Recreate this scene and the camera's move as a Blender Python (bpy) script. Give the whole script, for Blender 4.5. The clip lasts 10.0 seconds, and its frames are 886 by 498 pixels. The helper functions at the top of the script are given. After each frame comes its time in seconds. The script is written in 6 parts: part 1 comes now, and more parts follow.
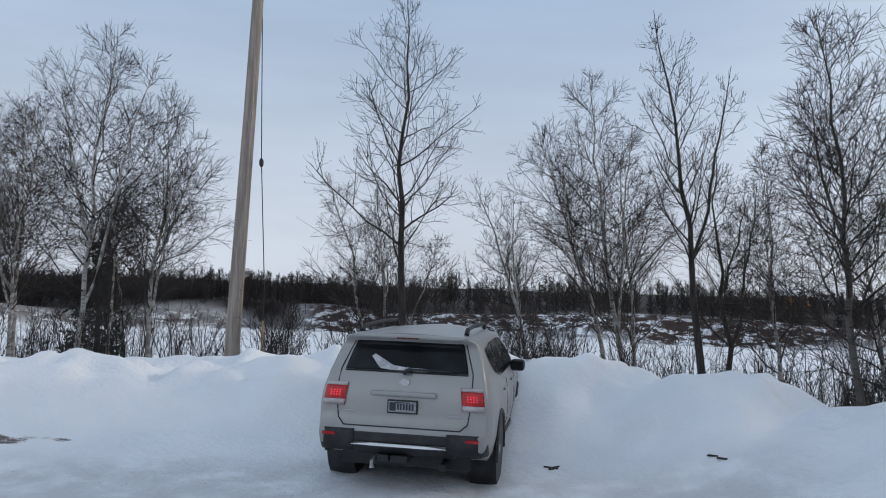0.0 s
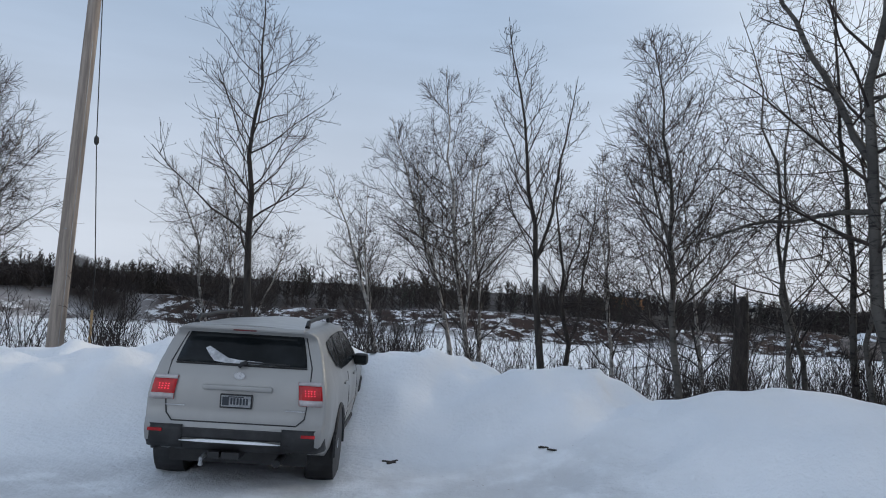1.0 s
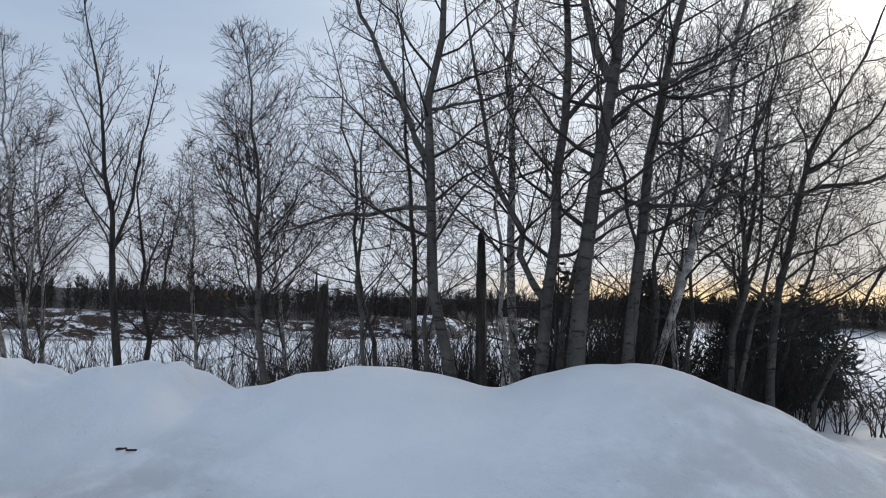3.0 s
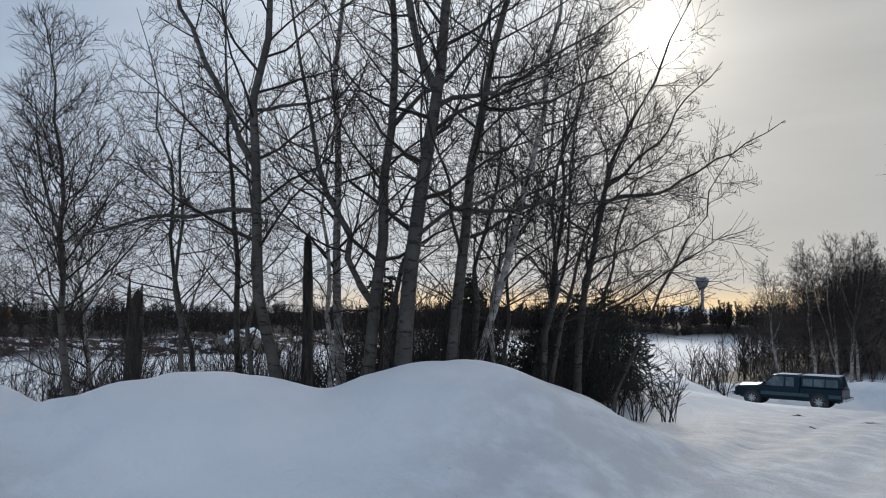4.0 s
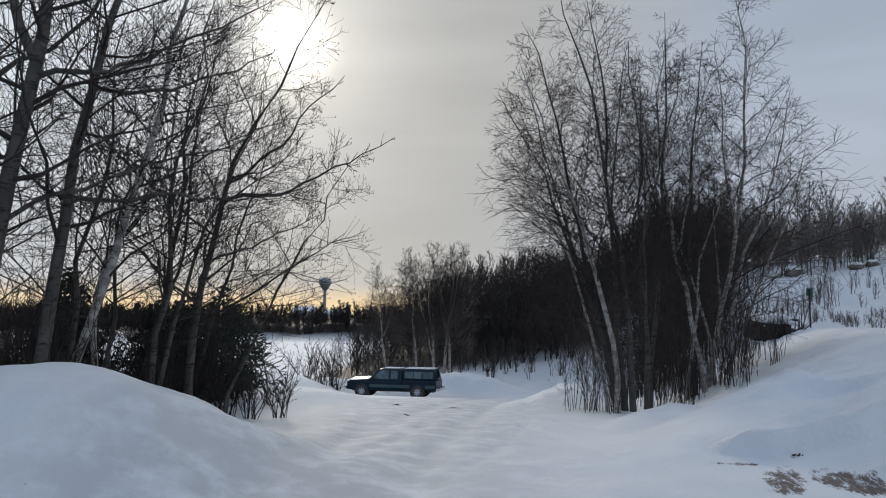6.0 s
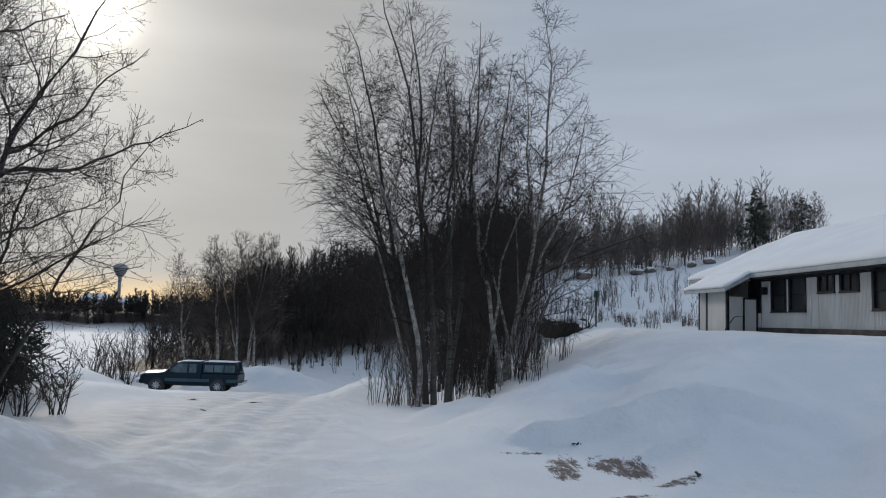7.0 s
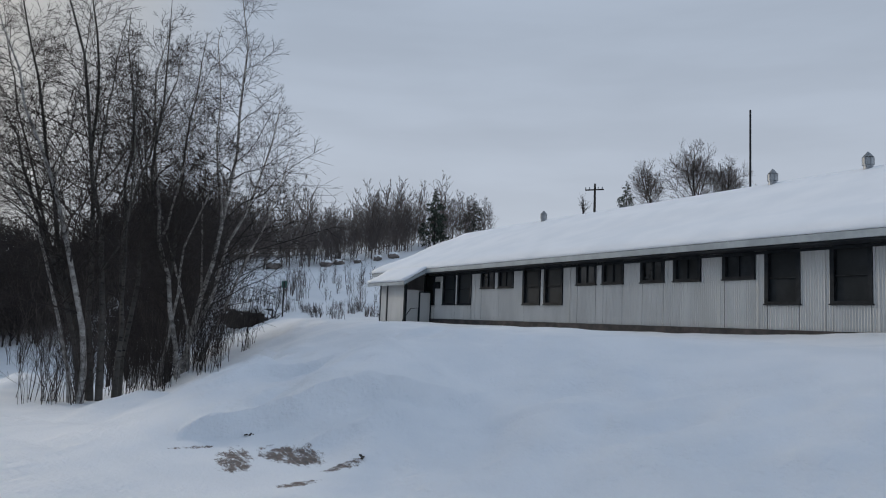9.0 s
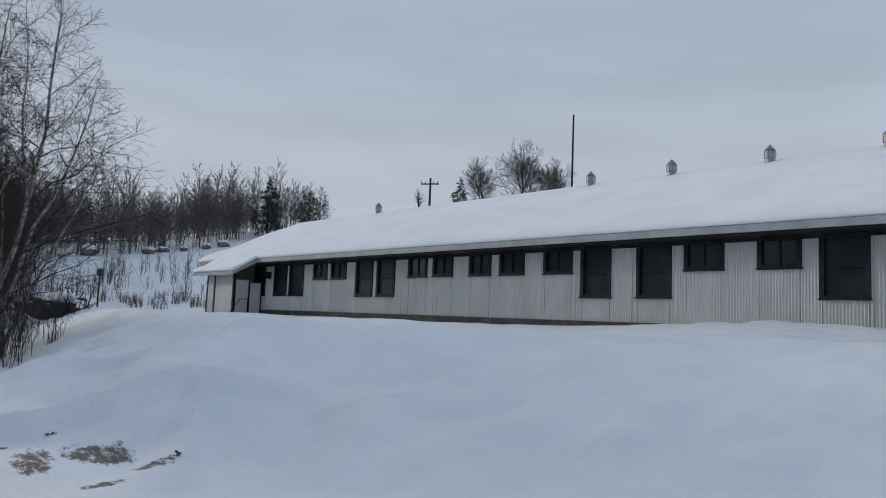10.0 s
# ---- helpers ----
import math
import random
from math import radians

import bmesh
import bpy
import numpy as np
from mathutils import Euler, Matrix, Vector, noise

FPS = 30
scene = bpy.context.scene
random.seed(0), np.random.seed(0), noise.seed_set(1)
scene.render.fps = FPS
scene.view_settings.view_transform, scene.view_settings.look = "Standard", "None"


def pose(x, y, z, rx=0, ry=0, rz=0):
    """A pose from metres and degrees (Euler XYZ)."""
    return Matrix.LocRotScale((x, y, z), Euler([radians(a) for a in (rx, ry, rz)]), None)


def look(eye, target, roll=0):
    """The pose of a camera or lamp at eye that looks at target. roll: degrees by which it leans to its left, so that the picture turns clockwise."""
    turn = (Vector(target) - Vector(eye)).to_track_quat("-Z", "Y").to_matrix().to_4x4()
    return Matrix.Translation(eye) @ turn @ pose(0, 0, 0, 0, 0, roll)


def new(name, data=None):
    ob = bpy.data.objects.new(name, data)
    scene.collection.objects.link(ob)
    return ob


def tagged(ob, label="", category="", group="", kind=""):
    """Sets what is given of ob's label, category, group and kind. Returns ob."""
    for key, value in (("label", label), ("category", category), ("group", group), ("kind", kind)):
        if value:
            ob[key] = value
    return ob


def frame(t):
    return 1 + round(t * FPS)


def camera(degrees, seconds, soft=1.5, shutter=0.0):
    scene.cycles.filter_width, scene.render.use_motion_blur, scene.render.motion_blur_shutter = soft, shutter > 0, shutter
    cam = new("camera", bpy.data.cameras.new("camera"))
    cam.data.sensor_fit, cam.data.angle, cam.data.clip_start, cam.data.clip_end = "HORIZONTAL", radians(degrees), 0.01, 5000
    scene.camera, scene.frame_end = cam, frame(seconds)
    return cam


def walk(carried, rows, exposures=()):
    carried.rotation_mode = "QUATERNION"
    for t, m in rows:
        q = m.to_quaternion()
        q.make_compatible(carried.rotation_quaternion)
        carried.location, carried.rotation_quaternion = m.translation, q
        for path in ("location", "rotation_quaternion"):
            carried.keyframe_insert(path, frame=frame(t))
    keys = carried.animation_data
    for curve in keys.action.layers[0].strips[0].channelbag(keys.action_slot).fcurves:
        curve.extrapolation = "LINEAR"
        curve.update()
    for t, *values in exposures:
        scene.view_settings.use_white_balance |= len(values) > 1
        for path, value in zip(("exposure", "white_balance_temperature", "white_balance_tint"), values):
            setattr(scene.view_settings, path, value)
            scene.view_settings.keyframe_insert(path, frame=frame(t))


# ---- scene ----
cam = camera(61.4, 10.0, soft=1.05)
PATH = [
    (0, (0.16, -0.811, 1.943), (0.056, 1.184, 2.048), 2.0),
    (0.5, (0.231, -0.766, 1.936), (0.313, 1.23, 2.03), 3.5),
    (1, (0.289, -0.745, 1.927), (0.568, 1.232, 2.038), 3.5),
    (1.5, (0.287, -0.736, 1.938), (0.844, 1.18, 2.07), 2.1),
    (1.8, (0.287, -0.758, 1.935), (1.0, 1.106, 2.068), 1.8),
    (2, (0.287, -0.779, 1.933), (1.097, 1.045, 2.065), 1.8),
    (2.5, (0.291, -0.81, 1.926), (1.336, 0.89, 2.055), 1.9),
    (2.7, (0.294, -0.792, 1.921), (1.43, 0.849, 2.052), 2.0),
    (3.8, (0.079, -0.68, 1.723), (1.611, 0.594, 1.902), 1.0),
    (4, (0.053, -0.694, 1.707), (1.646, 0.5, 1.892), 0.8),
    (4.5, (0.044, -0.731, 1.701), (1.787, 0.229, 1.892), 0.6),
    (5, (0.018, -0.79, 1.697), (1.875, -0.071, 1.887), 1.0),
    (5.2, (0.005, -0.805, 1.691), (1.892, -0.169, 1.873), 0.5),
    (6.3, (0.036, -0.937, 1.693), (2.02, -0.774, 1.891), 1.2),
    (6.5, (0.045, -0.947, 1.701), (2.035, -0.884, 1.893), 1.5),
    (7, (0.03, -0.973, 1.693), (2.011, -1.169, 1.885), 1.9),
    (7.5, (-0.004, -0.996, 1.7), (1.946, -1.395, 1.89), 2.1),
    (8, (-0.058, -1.01, 1.708), (1.844, -1.599, 1.9), 2.2),
    (8.5, (-0.103, -1.043, 1.718), (1.722, -1.836, 1.915), 2.2),
    (9, (-0.147, -1.091, 1.718), (1.594, -2.057, 1.913), 2.3),
    (9.3, (-0.167, -1.116, 1.714), (1.51, -2.189, 1.906), 2.5),
    (9.5, (-0.174, -1.135, 1.712), (1.454, -2.281, 1.905), 2.6),
    (10, (-0.242, -1.15, 1.718), (1.246, -2.472, 1.908), 2.4),
]
def keyed(rows):
    return [(t, look(e, g, r)) for t, e, g, r in rows]


EXPOSURES = [(0.0, 0.19), (2.5, 0.20), (4.0, -0.12), (5.0, -0.14), (6.5, -0.16), (7.5, -0.20), (8.5, -0.08), (10.0, -0.10)]
walk(cam, keyed(PATH), EXPOSURES)

# ---- sky, sun ----
SUN = Vector((0.878, 0.329, 0.349)).normalized()
world = bpy.data.worlds.new("winter_sky")
scene.world = world
world.use_nodes = True
nt = world.node_tree
nt.nodes.clear()


class Graph:
    """Small shorthand for building node trees."""

    def __init__(self, tree):
        self.t = tree

    def put(self, sock, v):
        if isinstance(v, bpy.types.NodeSocket):
            self.t.links.new(v, sock)
        elif isinstance(v, (int, float)) and sock.type in ("RGBA", "VECTOR"):
            sock.default_value = (v, v, v, 1)[: len(sock.default_value)]
        elif isinstance(v, tuple) and sock.type == "RGBA" and len(v) == 3:
            sock.default_value = (*v, 1)
        else:
            sock.default_value = v

    def math(self, op, a, b=0.0, c=0.0):
        n = self.t.nodes.new("ShaderNodeMath")
        n.operation = op
        for s, v in zip(n.inputs, (a, b, c)):
            self.put(s, v)
        return n.outputs[0]

    def vec(self, op, a, b=(0, 0, 0)):
        n = self.t.nodes.new("ShaderNodeVectorMath")
        n.operation = op
        self.put(n.inputs[0], a)
        self.put(n.inputs[1], b)
        return n.outputs["Value"] if op in ("DOT_PRODUCT", "LENGTH") else n.outputs[0]

    def mix(self, f, a, b, kind="MIX"):
        n = self.t.nodes.new("ShaderNodeMixRGB")
        n.blend_type = kind
        for s, v in zip(n.inputs, (f, a, b)):
            self.put(s, v)
        return n.outputs[0]

    def ramp(self, v, lo, hi, a=0.0, b=1.0):
        n = self.t.nodes.new("ShaderNodeMapRange")
        n.interpolation_type = "SMOOTHSTEP"
        for s, x in zip(n.inputs, (v, lo, hi, a, b)):
            self.put(s, x)
        return n.outputs[0]

    def noise(self, vector, scale, detail=4.0, rough=0.55):
        n = self.t.nodes.new("ShaderNodeTexNoise")
        self.put(n.inputs["Vector"], vector)
        n.inputs["Scale"].default_value, n.inputs["Detail"].default_value, n.inputs["Roughness"].default_value = scale, detail, rough
        return n.outputs["Fac"]

    def coords(self, which="Object"):
        return self.t.nodes.new("ShaderNodeTexCoord").outputs[which]

    def place(self):
        return self.t.nodes.new("ShaderNodeNewGeometry").outputs["Position"]

    def scaled(self, v, s):
        n = self.t.nodes.new("ShaderNodeMapping")
        self.put(n.inputs["Vector"], v)
        n.inputs["Scale"].default_value = s
        return n.outputs[0]

    def attr(self, name):
        n = self.t.nodes.new("ShaderNodeAttribute")
        n.attribute_name = name
        return n.outputs["Fac"]

    def rand(self):
        return self.t.nodes.new("ShaderNodeObjectInfo").outputs["Random"]

    def bump(self, height, strength, distance=0.02):
        n = self.t.nodes.new("ShaderNodeBump")
        n.inputs["Strength"].default_value, n.inputs["Distance"].default_value = strength, distance
        self.put(n.inputs["Height"], height)
        return n.outputs[0]


g = Graph(nt)
way = g.coords("Generated")
up = g.t.nodes.new("ShaderNodeSeparateXYZ")
g.put(up.inputs[0], way)
high = g.math("MAXIMUM", up.outputs[2], 0.0)
near_sun = g.math("MAXIMUM", g.vec("DOT_PRODUCT", way, tuple(SUN)), 0.0)
nishita = nt.nodes.new("ShaderNodeTexSky")
nishita.sky_type, nishita.sun_disc = "NISHITA", False
nishita.sun_elevation, nishita.sun_rotation = radians(20.4), radians(69.5)
bluer = g.ramp(g.vec("DOT_PRODUCT", way, (-0.4, 0.9, 0.0)), -0.5, 0.6)
cloud = g.mix(g.ramp(high, 0.0, 0.45), (0.52, 0.57, 0.655), g.mix(bluer, (0.40, 0.465, 0.565), (0.325, 0.43, 0.585)))
cloud = g.mix(g.ramp(near_sun, 0.84, 0.985), cloud, (0.47, 0.465, 0.445))
bright = g.math("POWER", g.math("MAXIMUM", g.vec("DOT_PRODUCT", way, (0.72, 0.58, 0.38)), 0.0), 16.0)
cloud = g.mix(g.math("MULTIPLY", bright, 0.9), cloud, (0.84, 0.90, 0.98))
streak = g.noise(g.scaled(way, (1.6, 1.6, 9.0)), 1.7, 5.0, 0.5)
cloud = g.mix(1.0, cloud, g.ramp(streak, 0.25, 0.75, 0.93, 1.06), "MULTIPLY")
behind = g.ramp(g.vec("DOT_PRODUCT", way, (-0.55, -0.82, 0.12)), 0.55, 1.0, 1.0, 1.6)
cloud = g.mix(1.0, cloud, behind, "MULTIPLY")
glow = g.math("MULTIPLY", g.math("POWER", near_sun, 2200.0), 3.6)
halo = g.math("MULTIPLY", g.math("POWER", near_sun, 170.0), 0.30)
low_band = g.math("MULTIPLY", g.ramp(high, 0.055, 0.015), g.ramp(near_sun, 0.80, 0.925))
cloud = g.mix(low_band, cloud, (0.90, 0.70, 0.43))
cloud = g.mix(1.0, cloud, g.mix(1.0, g.mix(1.0, (1.0, 0.86, 0.60), halo, "MULTIPLY"), g.mix(1.0, (1.0, 0.96, 0.86), glow, "MULTIPLY"), "ADD"), "ADD")
veil = g.mix(1.0, nishita.outputs[0], (0.004, 0.004, 0.004), "MULTIPLY")
back = nt.nodes.new("ShaderNodeBackground")
g.put(back.inputs[0], g.mix(1.0, cloud, veil, "ADD"))
back.inputs[1].default_value = 1.0
nt.links.new(back.outputs[0], nt.nodes.new("ShaderNodeOutputWorld").inputs[0])

lamp = bpy.data.lights.new("sun", "SUN")
lamp.energy, lamp.angle, lamp.color = 1.15, radians(7), (1.0, 0.90, 0.76)
sun_ob = new("sun", lamp)
sun_ob.matrix_basis = look(SUN * 60, (0, 0, 0))


# ---- materials ----
def material(name, colour, rough=0.6, metal=0.0, build=None, spec=0.5):
    m = bpy.data.materials.new(name)
    m.use_nodes = True
    b = m.node_tree.nodes["Principled BSDF"]
    b.inputs["Base Color"].default_value = (*colour, 1)
    b.inputs["Roughness"].default_value, b.inputs["Metallic"].default_value = rough, metal
    b.inputs["Specular IOR Level"].default_value = spec
    if build:
        build(Graph(m.node_tree), b.inputs)
    return m


def snow_nodes(g, p):
    at = g.place()
    crumbs = g.noise(at, 16.0, 6.0, 0.62)
    drift = g.noise(at, 0.9, 4.0, 0.5)
    crust = g.math("MULTIPLY", g.ramp(g.noise(at, 2.6, 5.0, 0.5), 0.35, 0.75), g.ramp(g.noise(at, 0.33, 3.0, 0.5), 0.48, 0.62))
    clods = g.noise(at, 4.5, 4.0, 0.6)
    colour = g.mix(g.ramp(drift, 0.3, 0.7), (0.80, 0.82, 0.85), (0.86, 0.87, 0.89))
    packed = g.math("MULTIPLY", g.attr("packed"), g.ramp(g.noise(at, 1.7, 6.0, 0.6), 0.28, 0.62))
    colour = g.mix(packed, colour, (0.62, 0.625, 0.64))
    grit = g.math("MULTIPLY", g.attr("packed"), g.ramp(g.noise(at, 11.0, 5.0, 0.7), 0.665, 0.72))
    colour = g.mix(grit, colour, (0.30, 0.26, 0.23))
    dirt = g.math("MULTIPLY", g.ramp(g.math("ADD", g.attr("dirt"), g.math("MULTIPLY", g.noise(g.scaled(at, (1, 2.2, 1)), 4.2, 9.0, 0.8), 2.8)), 2.05, 2.40), 0.9)
    colour = g.mix(dirt, colour, g.mix(g.ramp(g.noise(at, 16.0, 6.0, 0.7), 0.35, 0.68), (0.035, 0.022, 0.015), (0.17, 0.10, 0.065)))
    # shade under the woods painted near-black onto the snow
    wood_shade = g.math("MULTIPLY", g.attr("brush"), g.ramp(g.noise(at, 0.8, 6.0, 0.7), 0.20, 0.34))
    colour = g.mix(wood_shade, colour, g.mix(g.noise(at, 0.35, 5.0), (0.013, 0.009, 0.008), (0.036, 0.025, 0.02)))
    rock = g.math("MULTIPLY", g.attr("rock"), g.ramp(g.noise(g.scaled(at, (0.42, 0.42, 1.3)), 0.9, 8.0, 0.75), 0.42, 0.50))
    colour = g.mix(rock, colour, g.mix(g.noise(at, 0.5, 6.0), (0.02, 0.014, 0.012), (0.075, 0.045, 0.035)))
    g.put(p["Base Color"], colour)
    g.put(p["Normal"], g.bump(g.math("ADD", g.math("ADD", g.math("MULTIPLY", crumbs, 0.7), g.math("MULTIPLY", crust, 0.9)), g.math("ADD", drift, g.math("MULTIPLY", clods, 0.4))), 0.55, 0.08))


def bark_birch(g, p):
    at = g.coords()
    bands = g.noise(g.scaled(at, (6, 6, 26)), 1.0, 3.0, 0.6)
    scars = g.noise(g.scaled(at, (2.5, 2.5, 5)), 1.3, 4.0, 0.6)
    colour = g.mix(g.ramp(scars, 0.38, 0.6), (0.42, 0.395, 0.37), (0.20, 0.185, 0.17))
    colour = g.mix(g.ramp(bands, 0.60, 0.70), colour, (0.055, 0.048, 0.044))
    g.put(p["Base Color"], colour)
    g.put(p["Normal"], g.bump(bands, 0.4, 0.01))


def bark_aspen(g, p):
    at = g.coords()
    bands = g.noise(g.scaled(at, (3, 3, 11)), 1.2, 4.0, 0.65)
    moss = g.noise(at, 1.1, 5.0, 0.6)
    colour = g.mix(g.ramp(moss, 0.3, 0.7), (0.105, 0.097, 0.086), (0.045, 0.041, 0.037))
    colour = g.mix(g.ramp(bands, 0.52, 0.66), colour, (0.018, 0.016, 0.015))
    g.put(p["Base Color"], colour)
    g.put(p["Normal"], g.bump(bands, 0.8, 0.02))


def grain(a, b, scale, stretch=(1, 1, 1), lo=0.35, hi=0.65, bump=0.2, size=0.01):
    def build(g, p):
        n = g.noise(g.scaled(g.coords(), stretch), scale, 6.0, 0.6)
        fine = g.noise(g.scaled(g.coords(), stretch), scale * 9, 4.0, 0.6)
        colour = g.mix(g.ramp(n, lo, hi), a, b)
        g.put(p["Base Color"], g.mix(g.ramp(fine, 0.35, 0.75, 0.0, 0.35), colour, a))
        g.put(p["Normal"], g.bump(g.math("ADD", n, fine), bump, size))
    return build


SNOW = material("snow", (0.84, 0.85, 0.88), 0.7, build=snow_nodes, spec=0.25)


def roof_snow_nodes(g, p):
    at = g.place()
    n = g.noise(at, 0.7, 5.0, 0.5)
    g.put(p["Base Color"], g.mix(g.ramp(n, 0.3, 0.7), (0.80, 0.82, 0.85), (0.87, 0.88, 0.90)))
    g.put(p["Normal"], g.bump(g.math("ADD", n, g.math("MULTIPLY", g.noise(at, 14.0), 0.3)), 0.3, 0.05))


ROOF_SNOW = material("settled_snow", (0.84, 0.86, 0.89), 0.7, build=roof_snow_nodes, spec=0.25)
BIRCH = material("birch_bark", (0.6, 0.57, 0.53), 0.75, build=bark_birch)
ASPEN = material("aspen_bark", (0.2, 0.18, 0.16), 0.85, build=bark_aspen)
DARK_BARK = material("dark_bark", (0.07, 0.055, 0.05), 0.9, build=grain((0.018, 0.015, 0.013), (0.055, 0.046, 0.04), 3.0, (3, 3, 0.8), bump=0.8, size=0.02))
TWIG = material("twig_bark", (0.05, 0.037, 0.033), 0.85, build=grain((0.016, 0.012, 0.011), (0.045, 0.034, 0.03), 2.0, bump=0.0))
TWIG_PALE = material("pale_twig_bark", (0.17, 0.14, 0.125), 0.8, build=grain((0.035, 0.027, 0.024), (0.10, 0.08, 0.07), 1.4, bump=0.0))
FAR_TWIG = material("far_woods_bark", (0.02, 0.015, 0.013), 0.9, build=grain((0.010, 0.008, 0.007), (0.028, 0.020, 0.018), 0.05, bump=0.0))
# twig bark made paler and greyer, with distance haze put into the colour
HILL_BARK = material("hazed_hill_bark", (0.06, 0.05, 0.046), 0.9, build=grain((0.07, 0.057, 0.052), (0.16, 0.135, 0.125), 0.08, bump=0.0))
NEEDLE = material("spruce_needles", (0.02, 0.032, 0.022), 0.8, build=grain((0.010, 0.018, 0.012), (0.035, 0.05, 0.03), 2.0, bump=0.0))
POLE_WOOD = material("weathered_pole_wood", (0.3, 0.25, 0.21), 0.85, build=grain((0.21, 0.175, 0.15), (0.36, 0.305, 0.26), 2.0, (8, 8, 0.5), bump=0.5))


def siding_nodes(g, p):
    at = g.place()
    wash = g.noise(g.scaled(at, (1.2, 1, 0.35)), 1.2, 5.0, 0.6)
    streaks = g.noise(g.scaled(at, (7.0, 1, 0.35)), 1.0, 5.0, 0.65)
    colour = g.mix(g.ramp(wash, 0.3, 0.7), (0.50, 0.49, 0.465), (0.60, 0.59, 0.565))
    colour = g.mix(g.ramp(g.rand(), 0.0, 1.0, 0.0, 0.20), colour, (0.44, 0.435, 0.42))
    colour = g.mix(g.ramp(streaks, 0.58, 0.78, 0.0, 0.5), colour, (0.30, 0.28, 0.26))
    chips = g.noise(g.scaled(at, (5.5, 1, 1.6)), 2.3, 5.0, 0.7)
    colour = g.mix(g.ramp(chips, 0.715, 0.74), colour, (0.09, 0.08, 0.075))
    g.put(p["Base Color"], colour)
    g.put(p["Roughness"], g.ramp(wash, 0.3, 0.7, 0.42, 0.6))


SIDING = material("painted_corrugated_steel", (0.5, 0.49, 0.47), 0.5, 0.0, siding_nodes)
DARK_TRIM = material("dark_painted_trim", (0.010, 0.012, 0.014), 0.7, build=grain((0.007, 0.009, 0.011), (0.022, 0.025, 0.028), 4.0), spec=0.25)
FASCIA = material("grey_fascia_paint", (0.33, 0.36, 0.37), 0.55, build=grain((0.27, 0.30, 0.31), (0.38, 0.41, 0.42), 1.5))
SCREEN = material("dark_window_screen", (0.012, 0.014, 0.016), 0.35, build=grain((0.005, 0.007, 0.008), (0.018, 0.022, 0.025), 0.9, bump=0.0), spec=0.3)
CONCRETE = material("foundation_concrete", (0.1, 0.09, 0.085), 0.9, build=grain((0.03, 0.029, 0.029), (0.09, 0.075, 0.07), 3.0, bump=0.5))
GALV = material("galvanised_metal", (0.33, 0.34, 0.35), 0.5, 0.6, grain((0.24, 0.25, 0.26), (0.40, 0.41, 0.42), 3.0))
# dimness of the unseen room put into the colour
INSIDE = material("interior_painted_dim", (0.08, 0.08, 0.08), 0.9, build=grain((0.06, 0.06, 0.06), (0.1, 0.1, 0.1), 1.0))
ROCK = material("field_stone", (0.2, 0.17, 0.15), 0.9, build=grain((0.10, 0.085, 0.075), (0.26, 0.22, 0.20), 1.5, bump=0.8, size=0.05))


# ---- mesh helpers ----
def mesh_of(name, verts, faces, mat, smooth=False):
    me = bpy.data.meshes.new(name)
    if isinstance(faces, np.ndarray):
        n, k = faces.shape
        me.vertices.add(len(verts))
        me.vertices.foreach_set("co", np.asarray(verts, np.float32).ravel())
        me.loops.add(n * k)
        me.loops.foreach_set("vertex_index", faces.astype(np.int32).ravel())
        me.polygons.add(n)
        me.polygons.foreach_set("loop_start", np.arange(0, n * k, k, dtype=np.int32))
        me.polygons.foreach_set("use_smooth", np.full(n, smooth))
        me.update(calc_edges=True)
    else:
        me.from_pydata([tuple(v) for v in verts], [], faces)
        me.polygons.foreach_set("use_smooth", [smooth] * len(me.polygons))
        me.update()
    me.materials.append(mat)
    return me


def part(name, bm, mat, parent=None, label="", smooth=False):
    """One mesh object under a thing, from a bmesh or a finished mesh."""
    if isinstance(bm, bpy.types.Mesh):
        me = bm
    else:
        me = bpy.data.meshes.new(name)
        bm.normal_update()
        bm.to_mesh(me)
        bm.free()
        me.materials.append(mat)
        if smooth:
            me.polygons.foreach_set("use_smooth", [True] * len(me.polygons))
    ob = new(name, me)
    ob.parent = parent
    return tagged(ob, label) if label else ob


def thing(name, m, label, category, group="", kind=""):
    ob = new(name)
    ob.matrix_basis = m
    ob.empty_display_size = 0.2
    return tagged(ob, label, category, group, kind)


def add_box(bm, x0, x1, y0, y1, z0, z1, bevel=0.0, m=None):
    made = bmesh.ops.create_cube(bm, size=1)["verts"]
    for v in made:
        v.co = Vector((x0 + (v.co.x + 0.5) * (x1 - x0), y0 + (v.co.y + 0.5) * (y1 - y0), z0 + (v.co.z + 0.5) * (z1 - z0)))
    if bevel:
        edges = list({e for v in made for e in v.link_edges})
        made = [v for v in bmesh.ops.bevel(bm, geom=edges, offset=bevel, segments=2, affect="EDGES", profile=0.5)["verts"]]
    if m is not None:
        bmesh.ops.transform(bm, matrix=m, verts=made)
    return bm


def box(*a, bevel=0.0, m=None):
    return add_box(bmesh.new(), *a, bevel=bevel, m=m)


